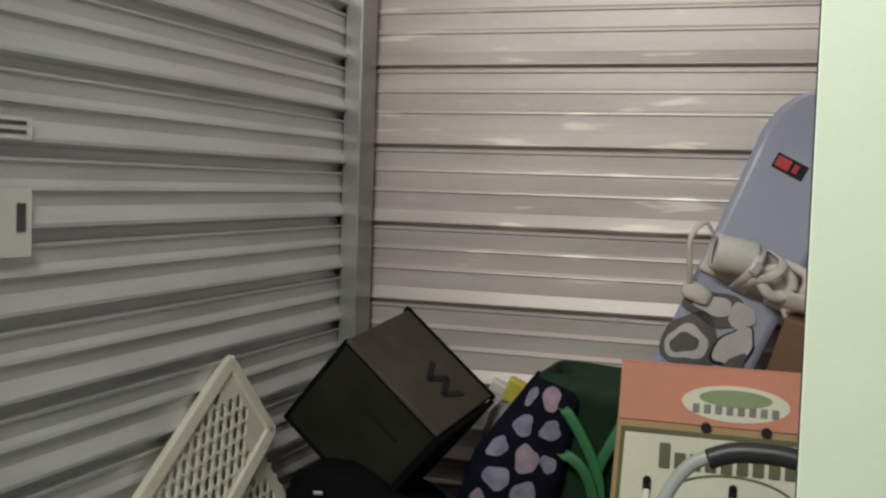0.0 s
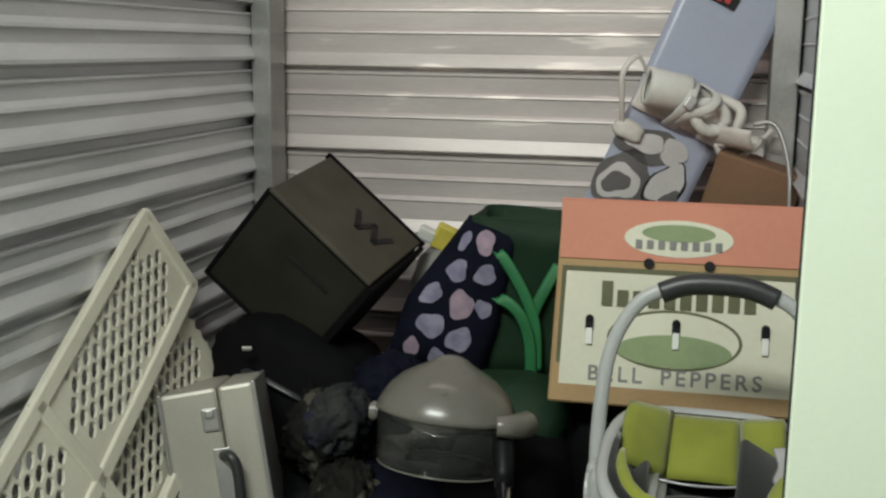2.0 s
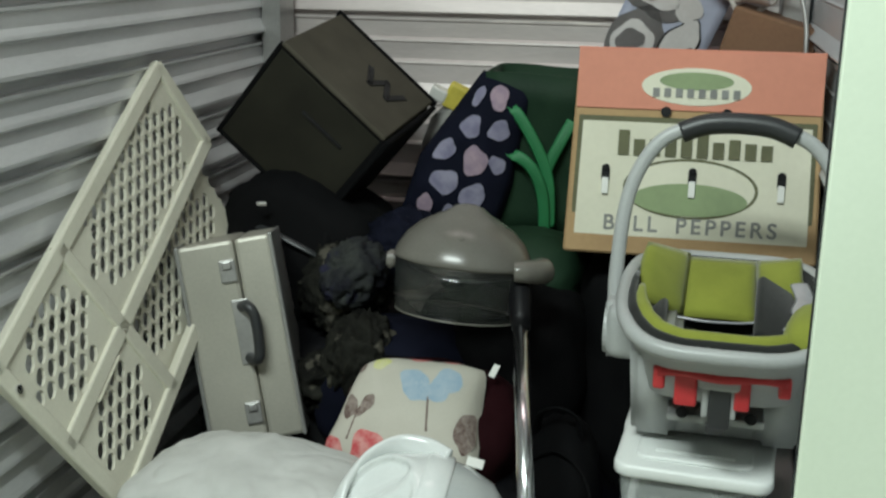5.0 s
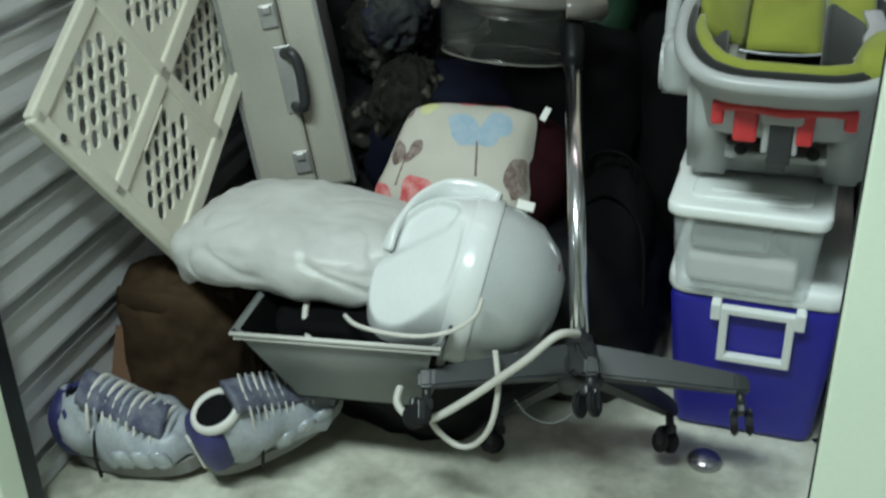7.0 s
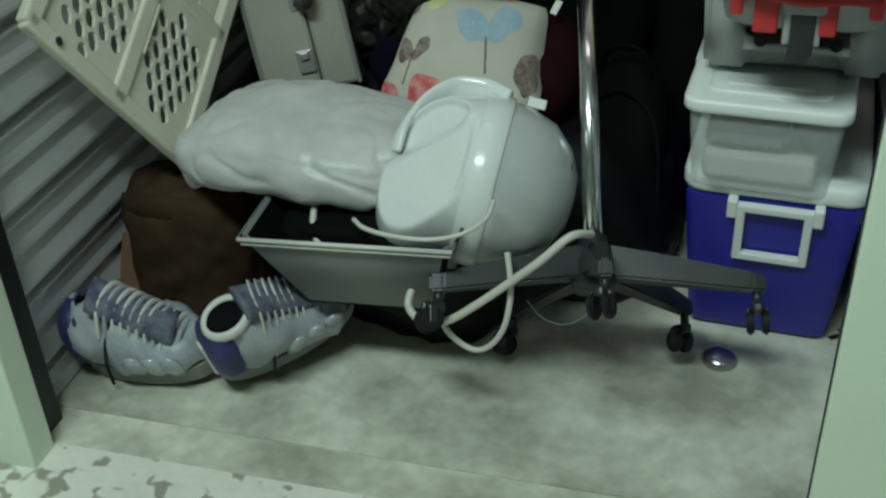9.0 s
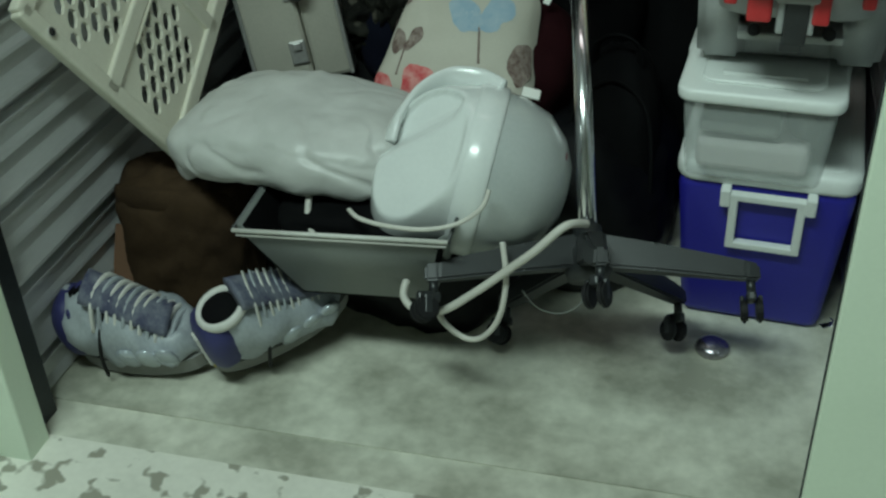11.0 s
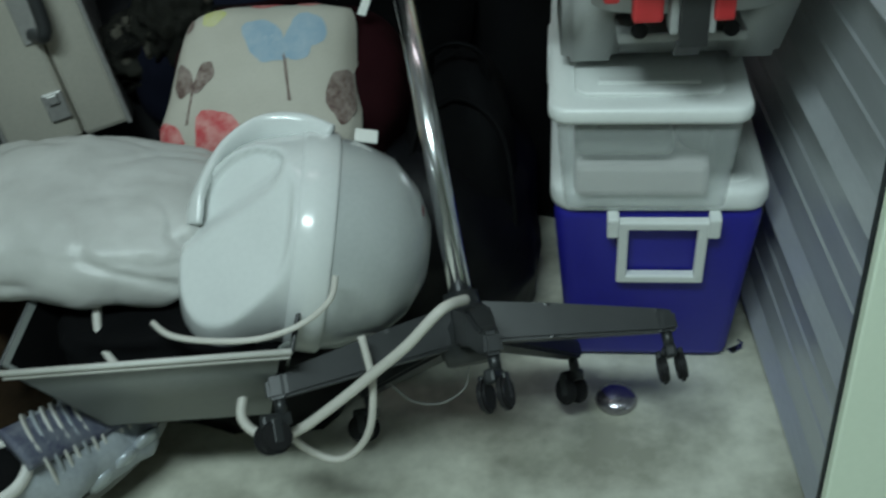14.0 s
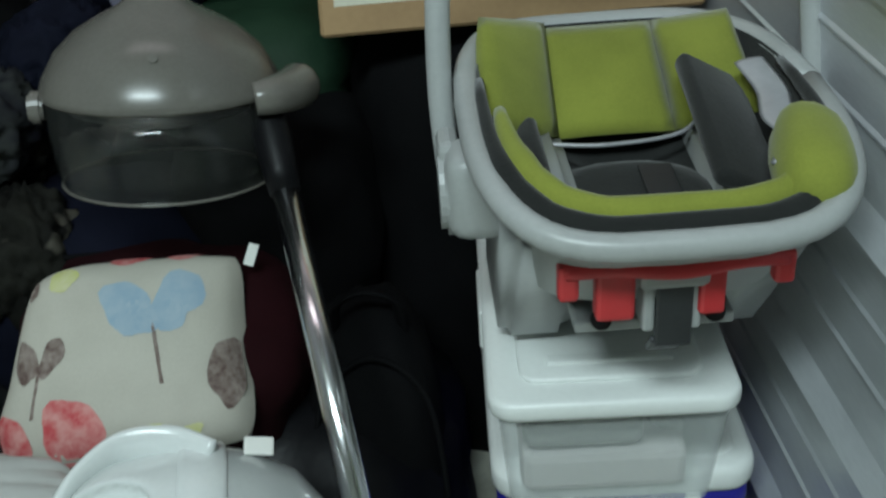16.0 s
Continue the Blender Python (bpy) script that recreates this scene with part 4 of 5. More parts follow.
def pillow():
    m = frame_from((-0.112, 0.620, 0.463), (1, -0.03, 0.05), (0, 0.70, 0.71))
    t = thing("throw_pillow", "cream throw pillow printed with red, blue and brown plants", "pillow", m)
    W, H, T = 0.142, 0.119, 0.055

    def height(x, y):
        a, b = min(1, abs(x) / W), min(1, abs(y) / H)
        return T * ((1 - a ** 3.6) * (1 - b ** 3.6)) ** 0.5

    def place(x, y, s=-1):
        k = 1 - 0.09 * (abs(x) / W) ** 4 * (abs(y) / H) ** 2 - 0.03 * math.sin(19 * x)
        kx = 1 - 0.09 * (abs(y) / H) ** 4 * (abs(x) / W) ** 2 - 0.03 * math.sin(23 * y + 1)
        slump = max(0.0, y / H) * max(0.0, -x / W)
        kx *= 1 - (0.30 * max(0.0, (y / H + 0.5) / 1.5) if x < 0 else 0.0) * abs(x) / W
        k *= 1 - 0.07 * max(0.0, y / H) - 0.10 * slump
        return Vector((x * kx, s * (height(x, y) + 0.004 * noise.noise(Vector((x * 22, y * 22, s)))), y * k))
    for s in (-1, 1):
        part("cushion_face" if s < 0 else "cushion_back", surface(lambda u, v: place((2 * u - 1) * W, (2 * v - 1) * H, s), 32, 32), PILLOW if s < 0 else MAROON, t,
             "" if s < 0 else "maroon reverse side")

    def on(x, y):
        e = 0.002
        p, px, py = place(x, y), place(x + e, y), place(x, y + e)
        n = (px - p).cross(py - p)
        n.normalize()
        return p, (n if n.y < 0 else -n)

    def inked(outline, mat):
        part("printed_motif", patch([(max(-W * 0.97, min(W * 0.97, x)), max(-H * 0.97, min(H * 0.97, y))) for x, y in outline], on, 0.0007, 3), mat, t)
    for cx, cy, rx, ry, mt, tr in ((0.018, 0.048, 0.026, 0.034, INK_BLUE, 0.5), (0.078, 0.056, 0.026, 0.034, INK_BLUE, -0.5), (0.032, 0.030, 0.024, 0.020, INK_BLUE, 0), (0.066, 0.034, 0.024, 0.020, INK_BLUE, 0),
                                   (-0.105, -0.004, 0.016, 0.025, INK_BROWN, 0.5), (-0.070, -0.002, 0.013, 0.024, INK_BROWN, -0.6),
                                   (-0.118, -0.088, 0.022, 0.030, INK_RED, 0.1), (-0.048, -0.083, 0.034, 0.036, INK_RED, 0.2), (0.122, -0.038, 0.018, 0.040, INK_BROWN, -0.1),
                                   (-0.062, 0.092, 0.022, 0.018, INK_LIME, 0), (0.038, -0.098, 0.026, 0.010, INK_LIME, 0), (0.072, -0.104, 0.020, 0.010, INK_LIME, 0.4),
                                   (0.015, 0.115, 0.022, 0.012, INK_RED, 0), (0.078, 0.118, 0.022, 0.012, INK_RED, 0), (-0.112, 0.086, 0.010, 0.016, INK_BROWN, 0.2)):
        inked(blob(cx, cy, rx, ry, 20, 0.1, cx * 90, tr), mt)
    for x0, y0, x1, y1, mt in ((0.048, 0.03, 0.054, -0.045, INK_BROWN), (-0.086, -0.02, -0.090, -0.065, INK_BROWN)):
        inked([(x0 - 0.0022, y0), (x0 + 0.0022, y0), (x1 + 0.0022, y1), (x1 - 0.0022, y1)], mt)
    part("care_tag", moved(block(0.012, 0.0015, 0.026, (0, 0, 0)), pose(0.150, -0.002, 0.10, 0, 20)), PAPER, t, "small white sewn tag")
    return t


pillow()
def strap_on(t, name, pts, r, label, mat=None, flat=0.3):
    part(name, tube(curve_points(pts, 6), r, 8, flat=flat), mat or CHARCOAL, t, label)


duffel("maroon_blanket", "folded dark maroon blanket under the pillow", pose(-0.08, 0.70, 0.40, 20), (0.17, 0.13, 0.12), MAROON, 13, 3.0, 0.06, cat="blanket")
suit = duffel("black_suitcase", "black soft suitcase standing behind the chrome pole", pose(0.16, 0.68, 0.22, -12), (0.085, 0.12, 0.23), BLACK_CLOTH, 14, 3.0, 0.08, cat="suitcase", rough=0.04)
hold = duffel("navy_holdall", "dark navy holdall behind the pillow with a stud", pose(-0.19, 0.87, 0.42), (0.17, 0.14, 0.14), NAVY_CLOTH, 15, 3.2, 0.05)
for k, (p, r, mt) in enumerate((((-0.325, 0.93, 0.60), (0.095, 0.10, 0.10), CAMO), ((-0.255, 0.79, 0.50), (0.070, 0.08, 0.095), CAMO), ((-0.22, 1.0, 0.67), (0.10, 0.08, 0.09), NAVY_CLOTH),
                                ((-0.285, 0.86, 0.655), (0.085, 0.06, 0.055), PALE_CAMO), ((-0.335, 0.81, 0.43), (0.06, 0.07, 0.10), CAMO))):
    t = thing("camouflage_clothing", "crumpled camouflage clothing heaped behind the metal case", "clothing", pose(*p, 12 * k, 20 - 15 * k, 25 * k), "clothes in the heap")
    part("folds", crumple(*r, 20 + k), mt, t)
strap_on(suit, "carry_handle", [(-0.04, -0.05, 0.20), (-0.035, -0.07, 0.245), (0.0, -0.075, 0.262), (0.035, -0.07, 0.245), (0.04, -0.05, 0.20)], 0.012, "black webbing handle", BLACK_CLOTH)
strap_on(suit, "zip_seam", [(-0.075, -0.10, -0.12), (-0.078, -0.105, 0.02), (-0.06, -0.10, 0.14), (0.0, -0.10, 0.19), (0.06, -0.10, 0.14), (0.078, -0.105, 0.02), (0.075, -0.10, -0.12)], 0.004, "dark zip seam", BLACK_CLOTH, 1.0)
strap_on(hold, "zip_seam", [(-0.14, -0.09, 0.08), (-0.06, -0.125, 0.105), (0.06, -0.125, 0.105), (0.14, -0.09, 0.08)], 0.004, "dark zip seam", BLACK_CLOTH, 1.0)
st = thing("snap_stud", "small pale round snap stud on the holdall", "stud", pose(-0.19, 0.735, 0.50, 75))
part("cap", disc(0.008, 0.006, 16, bevel=0.002), PAPER, st)


# ---- metal case and baby gate on the left ----
def metal_case():
    up = Vector((-0.19, 0.10, 0.80)).normalized()
    m = frame_from((-0.433, 0.691, 0.343), (0.93, 0.30, 0.16), up)
    t = thing("aluminium_case", "silver aluminium briefcase standing on end", "briefcase", m)
    w, d, h = 0.186, 0.30, 0.405
    part("shell", block(w * 0.60, d, h, (-w * 0.20, d / 2, h / 2), 0.008, 2), ALU, t)
    part("shell", block(w * 0.38, d, h, (w * 0.30, d / 2, h / 2), 0.008, 2), ALU, t)
    for s in (-0.5, 0.49):
        part("edge_trim", block(0.008, d + 0.004, h + 0.004, (s * w, d / 2, h / 2), 0.003), STEEL_POST, t)
    hd = part("handle", tube(curve_points([(0.012, -0.002, 0.17), (0.030, -0.032, 0.168), (0.038, -0.036, 0.19), (0.040, -0.036, 0.25), (0.030, -0.032, 0.274), (0.014, -0.002, 0.272)], 6), 0.0105, 10), BLACK_PLASTIC, t, "black plastic handle")
    part("handle_plate", block(0.034, 0.004, 0.13, (0.012, -0.002, 0.222), 0.002), STEEL_POST, t)
    for z in (0.06, 0.345):
        part("latch", merge(block(0.032, 0.008, 0.045, (0.0, -0.003, z), 0.003), block(0.018, 0.012, 0.016, (0.0, -0.007, z + 0.012), 0.003)), STEEL_POST, t, "grey metal latch")
    return t


metal_case()


def baby_gate():
    gl, gt = Vector((-0.641, 0.176, 0.674)), Vector((-0.688, 0.843, 1.053))
    lower = Vector((-0.545, 0.36, 0.365))
    m = frame_from(gl, gt - gl, (lower - gl) * -1)
    # x runs up the long edge, z away from the lower edge; the lattice lies in xz
    t = thing("baby_gate", "cream plastic lattice baby gate leaning on the wall", "baby gate", m)
    Lg, Wg = (gt - gl).length, (lower - gl).length

    def bar(x0, z0, x1, z1, w, y, name, d=0.02):
        a, b = Vector((x0, y, z0)), Vector((x1, y, z1))
        mm = frame_from((a + b) / 2, b - a, (0, -1, 0))
        part(name, moved(block((b - a).length + w * 0.5, w, d, (0, 0, 0), 0.004), mm), GATE, t)

    def lattice(x0, x1, z0, z1, y, name, cut, turn=32):
        """One moulded lattice sheet with slanting rounded slots in a rounded field."""
        px, pz, rx, rz = 0.036, 0.025, 0.0158, 0.0107
        bm = bmesh.new()
        ca, sa = math.cos(radians(turn)), math.sin(radians(turn))
        made = {}

        def vert(u, v):
            key = (round(u, 5), round(v, 5))
            if key not in made:
                made[key] = bm.verts.new((u * ca - v * sa, y, u * sa + v * ca))
            return made[key]
        sq = [(-.5, -.5), (0, -.5), (.5, -.5), (.5, 0), (.5, .5), (0, .5), (-.5, .5), (-.5, 0)]
        for j in range(-60, 61):
            for i in range(-60, 61):
                cu, cv = (i + 0.5 * (j % 2)) * px, j * pz
                x, z = cu * ca - cv * sa, cu * sa + cv * ca
                if not (x0 - 0.012 < x < x1 + 0.012 and z0 - 0.012 < z < z1 + 0.012):
                    continue
                out = [vert(cu + a * px, cv + b * pz) for a, b in sq]
                if not cut(x, z):
                    bm.faces.new(out)
                    continue
                inn = []
                for a, b in sq:
                    k = 0.76 if a and b else 1
                    uu, vv = cu + rx * 2 * a * k, cv + rz * 2 * b * k
                    inn.append(bm.verts.new((uu * ca - vv * sa, y, uu * sa + vv * ca)))
                for k in range(8):
                    bm.faces.new((out[k], out[(k + 1) % 8], inn[(k + 1) % 8], inn[k]))
        bmesh.ops.recalc_face_normals(bm, faces=bm.faces[:])
        bmesh.ops.solidify(bm, geom=bm.faces[:], thickness=0.006)
        part(name, smooth(bm, False), GATE, t)

    def rounded(x0, x1, z0, z1, r):
        def inside(x, z):
            dx, dz = max(x0 + r - x, 0, x - x1 + r), max(z0 + r - z, 0, z - z1 + r)
            return x0 < x < x1 and z0 < z < z1 and dx + dz < r
        return inside
    zt, zm, zb = 0.0, -0.195, -Wg
    xm = 0.255
    w = 0.030
    for z in (zt, zm):
        bar(0, z, Lg, z, w, 0.0, "rail")
    bar(0, zb, 0.42, zb, w, 0.0, "rail")
    for x, za, zz in ((0, zt, zb), (xm, zt, zb), (Lg, zt, zm)):
        bar(x, za, x, zz, w, 0.0, "cross_rail")
    lattice(0.012, xm - 0.012, zm + 0.012, zt - 0.012, 0.003, "lattice_panel", rounded(0.02, xm - 0.022, zm + 0.02, zt - 0.012, 0.070))
    lattice(xm + 0.012, Lg - 0.012, zm + 0.012, zt - 0.012, 0.003, "lattice_panel", rounded(xm + 0.02, Lg - 0.03, zm + 0.018, zt - 0.012, 0.075))
    lattice(0.012, xm - 0.012, zb + 0.012, zm - 0.012, 0.003, "lattice_panel", rounded(0.02, xm - 0.02, zb + 0.02, zm - 0.012, 0.070))
    # the sliding half behind
    lattice(xm + 0.012, Lg - 0.06, zb + 0.0, zm - 0.012, 0.024, "sliding_panel", rounded(xm + 0.02, Lg - 0.07, zb + 0.02, zm - 0.02, 0.05))
    bar(xm, zb + 0.0, Lg - 0.05, zb + 0.0, 0.024, 0.026, "sliding_rail", 0.014)
    bar(Lg - 0.05, zm, Lg - 0.05, zb, 0.024, 0.026, "sliding_rail", 0.014)
    bar(0.10, zm - 0.018, 0.20, zm - 0.018, 0.006, -0.008, "slot_bar", 0.006)
    part("screw", moved(disc(0.007, 0.005), pose(0.0, -0.012, -0.05, 90)), CHROME, t, "bright metal screw")
    return t


baby_gate()


# ---- shoes and paper bag by the left wall ----
def sneaker(m, label, lining, mirror=1, gaping=True):
    """A padded high shoe: x from heel to toe, z up."""
    t = thing("shoe", label, "shoe", m, "pair of shoes")
    L = 0.27

    def body(u, v):
        a = 2 * math.pi * u
        s = v
        half = (0.036 + 0.016 * math.sin(math.pi * min(1, s * 1.05)) + 0.008 * s) * (1 - max(0, (s - 0.8) / 0.2) ** 2 * 0.75) * (1 - max(0, (0.1 - s) / 0.1) ** 2 * 0.5)
        top = 0.115 - 0.055 * max(0, min(1, (s - 0.32) / 0.45)) ** 1.2 if s > 0.05 else 0.09 + s * 0.5
        top *= (1 - max(0, (s - 0.88) / 0.12) ** 2 * 0.8)
        c, n = math.cos(a), math.sin(a)
        y = half * math.copysign(abs(c) ** 0.7, c) * (1 - 0.22 * max(0, n))
        z = 0.018 + (top - 0.018) * (0.5 + 0.5 * math.copysign(abs(n) ** 0.75, n))
        p = Vector((s * L, y * mirror, z))
        q = p * 22 + Vector((3 * mirror, m.translation.x * 40, 0))
        return p + Vector((0.006 * noise.noise(q * 0.7), 0.012 * noise.noise(q + Vector((7, 0, 0))), 0.015 * noise.noise(q) - 0.010 * abs(noise.noise(q * 1.9))))
    part("upper", surface(body, 28, 30, close_u=True), SHOE_GREY, t)

    def sole(u, v):
        a = 2 * math.pi * u
        half = 0.045 + 0.006 * math.cos(a)
        x, y = L / 2 + (L / 2 + 0.006) * math.cos(a), half * math.copysign(abs(math.sin(a)) ** 0.75, math.sin(a)) * mirror
        if v < 0.01 or v > 0.99:
            return (L / 2, 0, 0.0 if v < 0.5 else 0.022)
        return (x, y, 0.0 if v < 0.5 else 0.022)
    part("sole", surface(sole, 32, 3, close_u=True, soft=False), GREY_INK, t, "grey rubber sole")
    part("collar", tube([(0.040 if not gaping else 0.046 + 0.040 * math.cos(a), 0.027 * math.sin(a), (0.110 if gaping else 0.098) + 0.004 * math.cos(a)) for a in np.linspace(0, 2 * math.pi, 25)], 0.007, 8), lining, t, "padded collar")
    part("opening", moved(lump(0.038, 0.025, 0.010, 0.02, detail=3), pose(0.047, 0, 0.110 if gaping else 0.100, 0, -2)), BLACK_CLOTH, t, "dark opening")
    part("heel_patch", moved(lump(0.034, 0.044, 0.046, 0.02, detail=3, power=2.6), pose(0.020, 0, 0.062)), SHOE_NAVY, t, "navy heel patch")
    for s in (-1, 1):
        part("heel_flash", moved(block(0.006, 0.011, 0.05, (0, 0, 0), 0.002), pose(-0.0135, s * 0.012, 0.064, s * 24, -4)), SHOE_LIGHT, t, "white heel flash")
    part("heel_flash", block(0.006, 0.03, 0.012, (-0.006, 0, 0.024), 0.002), YELLOW, t, "yellow heel edge")
    part("tongue", tube(curve_points([(0.075, 0, 0.124), (0.11, 0, 0.108), (0.16, 0, 0.082), (0.215, 0, 0.060)], 5), 0.031, 10, flat=0.42, side=(0, 1, 0)), SHOE_TONGUE, t, "dark padded tongue")
    for i in range(11):
        x = 0.098 + 0.0125 * i
        z = 0.114 - 0.0064 * i
        part("lace", tube(curve_points([(x - 0.010, -0.044, z - 0.030), (x - 0.002, -0.028, z + 0.002), (x + 0.004, 0, z + 0.010), (x + 0.012, 0.028, z + 0.002), (x + 0.018, 0.044, z - 0.030)], 4), 0.0042, 6, flat=0.6), SHOE_LIGHT if i % 3 != 1 else SHOE_GREY, t)
    part("elastic_cord", tube(curve_points([(0.075, -0.056, 0.012), (0.085, -0.055, 0.05), (0.10, -0.042, 0.085), (0.115, -0.015, 0.108), (0.12, 0.02, 0.106)], 5), 0.0032, 6), RUBBER, t, "black elastic cord")
    for x in (0.135, 0.175, 0.212):
        part("silver_panel", moved(lump(0.024, 0.006, 0.020, 0.05, detail=2, power=2.6), pose(x, -0.050 + 0.05 * max(0, x - 0.18), 0.040, 12)), SHOE_SILVER, t, "silver leather panel")
    return t


sneaker(pose(-0.430, 0.165, FLOOR + 0.024, 22, -14, 46) @ Matrix.Diagonal((0.92, 1.12, 1.40, 1)), "grey and navy high-top shoe, heel turned outward", SHOE_LIGHT)
sneaker(pose(-0.672, 0.165, FLOOR + 0.016, 16, -4, 6) @ Matrix.Diagonal((0.84, 1.15, 1.42, 1)), "grey and navy high-top shoe by the ribbed wall", SHOE_NAVY, gaping=False)
t = thing("brown_paper_bag", "crumpled dark brown paper bag against the ribbed wall", "paper bag", pose(-0.570, 0.405, 0.170, 0, 0, 10))
part("body", lump(0.118, 0.10, 0.140, 0.12, 2.0, 31, 4.0, 5, 0.05), BROWN_PAPER, t)
part("folded_rim", moved(tube(curve_points([(-0.10, -0.06, 0.0), (-0.03, -0.085, 0.010), (0.05, -0.080, 0.004), (0.105, -0.045, -0.006)], 6), 0.022, 8, flat=0.3, side=(0, 0.3, 1)), pose(0, 0, 0.115, 8)), BROWN_PAPER, t, "rolled paper rim")
t = thing("cardboard_flap", "torn brown cardboard flap by the ribbed wall", "cardboard", pose(-0.640, 0.335, 0.125, 62, 12, 24))
part("sheet", block(0.11, 0.15, 0.005, (0, 0, 0), 0.001), BROWN_CARD, t)
t = thing("metal_disc", "small shiny metal cap lying on the concrete floor", "cap", pose(0.373, 0.400, FLOOR))
part("rim", lathe([(0.0, 0.0), (0.028, 0.0), (0.030, 0.006), (0.026, 0.014), (0.014, 0.019), (0.0, 0.020)], 28), COPPER, t)


# ---- things against the far wall ----
def olive_bin():
    # the open face leans towards the ceiling corner
    a, b, c, d = Vector((-0.645, 1.0, 0.93)), Vector((-0.475, 1.0, 1.09)), Vector((-0.262, 1.0, 0.903)), Vector((-0.42, 1.0, 0.695))
    m = frame_from((a + b + c + d) / 4, c - b, b - d)
    m = m @ pose(0, 0, 0, 11)
    t = thing("canvas_bin", "dark olive canvas storage bin tipped on its corner", "storage bin", m)
    W, H, D = 0.295, 0.265, 0.27
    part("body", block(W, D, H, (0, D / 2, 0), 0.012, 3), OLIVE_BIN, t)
    for s in (-1, 1):
        part("edge_binding", block(W + 0.006, 0.012, 0.012, (0, 0.004, s * H / 2 * 0.98), 0.004), BLACK_CLOTH, t)
        part("edge_binding", block(0.012, 0.012, H, (s * W / 2 * 0.98, 0.004, 0), 0.004), BLACK_CLOTH, t)
    part("lid", block(0.012, D + 0.01, H + 0.012, (W / 2 + 0.006, D / 2, 0), 0.004), BLACK_CLOTH, t)
    part("flap", block(W * 0.98, D + 0.012, 0.012, (0, D / 2, H / 2 + 0.005), 0.005), OLIVE_LIT_TOP, t, "olive top flap coloured paler as lit from above")
    part("flap_edge", block(W + 0.01, 0.012, 0.018, (0, D + 0.006, H / 2 + 0.006), 0.004), BLACK_CLOTH, t)
    part("slot", block(0.11, 0.004, 0.008, (0.03, -0.002, 0.05), 0.001), RUBBER, t, "dark handle slot")
    part("mark", merge(*[moved(block(0.015, 0.075, 0.002, (0, 0, 0), 0.0008), pose(0.015 + 0.024 * k, 0.15, H / 2 + 0.0125, 0, 0, 25 - 44 * (k % 2))) for k in range(4)]), RUBBER, t, "dark printed mark")
    return t


olive_bin()
ruck = duffel("black_rucksack", "black rucksack with a bright zip pull below the bin", pose(-0.47, 1.08, 0.62, 0, 20), (0.19, 0.15, 0.19), BLACK_CLOTH, 41, 3.2, 0.12)
strap_on(ruck, "pocket_edge", [(-0.13, -0.10, 0.05), (-0.06, -0.145, 0.075), (0.05, -0.15, 0.07), (0.13, -0.10, 0.04)], 0.007, "raised pocket edge")
strap_on(ruck, "shoulder_strap", [(0.05, -0.10, 0.15), (0.08, -0.15, 0.08), (0.075, -0.16, -0.03), (0.05, -0.13, -0.13)], 0.02, "black padded strap", BLACK_CLOTH)
t = thing("zip_pull", "bright metal zip pull on the rucksack", "zip pull", pose(-0.50, 0.905, 0.775, 30, 0, 15))
part("tab", block(0.022, 0.006, 0.010, (0, 0, 0), 0.002), CHROME, t)


def floral_bag():
    t = thing("floral_bag", "navy fabric bag printed with pale round flowers", "bag", frame_from((-0.098, 1.12, 0.868), (0.92, 0.1, -0.30), (0.29, 0.12, 0.94)))
    rx, ry, rz = 0.106, 0.05, 0.172

    def place(x, y):
        k = max(0.0, 1 - (abs(x) / rx) ** 3 - 0.0)
        k2 = max(0.0, 1 - (abs(y) / rz) ** 3)
        return Vector((x * (1 - (0.66 if x < 0 else 0.25) * max(0, (y / rz + 0.25) / 1.25)), -ry * (k * k2) ** 0.4 - 0.004 * noise.noise(Vector((x * 25, y * 25, 0))), y))
    for s in (1, -1):
        part("side", surface(lambda u, v: (lambda p: Vector((p.x, p.y * s, p.z)))(place((2 * u - 1) * rx, (2 * v - 1) * rz)), 24, 24), NAVY_CLOTH, t)

    def on(x, y):
        return place(x, y), Vector((0, -1, 0))
    k = 0
    spots = [(-0.05, 0.12, 0.9), (0.02, 0.13, 1.1), (-0.028, 0.055, 1.15), (0.045, 0.065, 1.0), (-0.062, -0.01, 1.0), (0.012, -0.012, 1.25), (0.062, -0.005, 0.8), (-0.035, -0.075, 1.2),
             (0.032, -0.085, 1.15), (-0.06, -0.135, 0.8), (0.002, -0.142, 0.95), (0.055, -0.145, 0.8)]
    for k, (x, y, z) in enumerate(spots):
        part("printed_flower", patch(blob(x, y, 0.022 * z, 0.026 * z, 18, 0.1, k, 0.7 * k), on, 0.003, 2), PETAL_PINK if k % 4 == 1 else PETAL, t)
    return t


floral_bag()


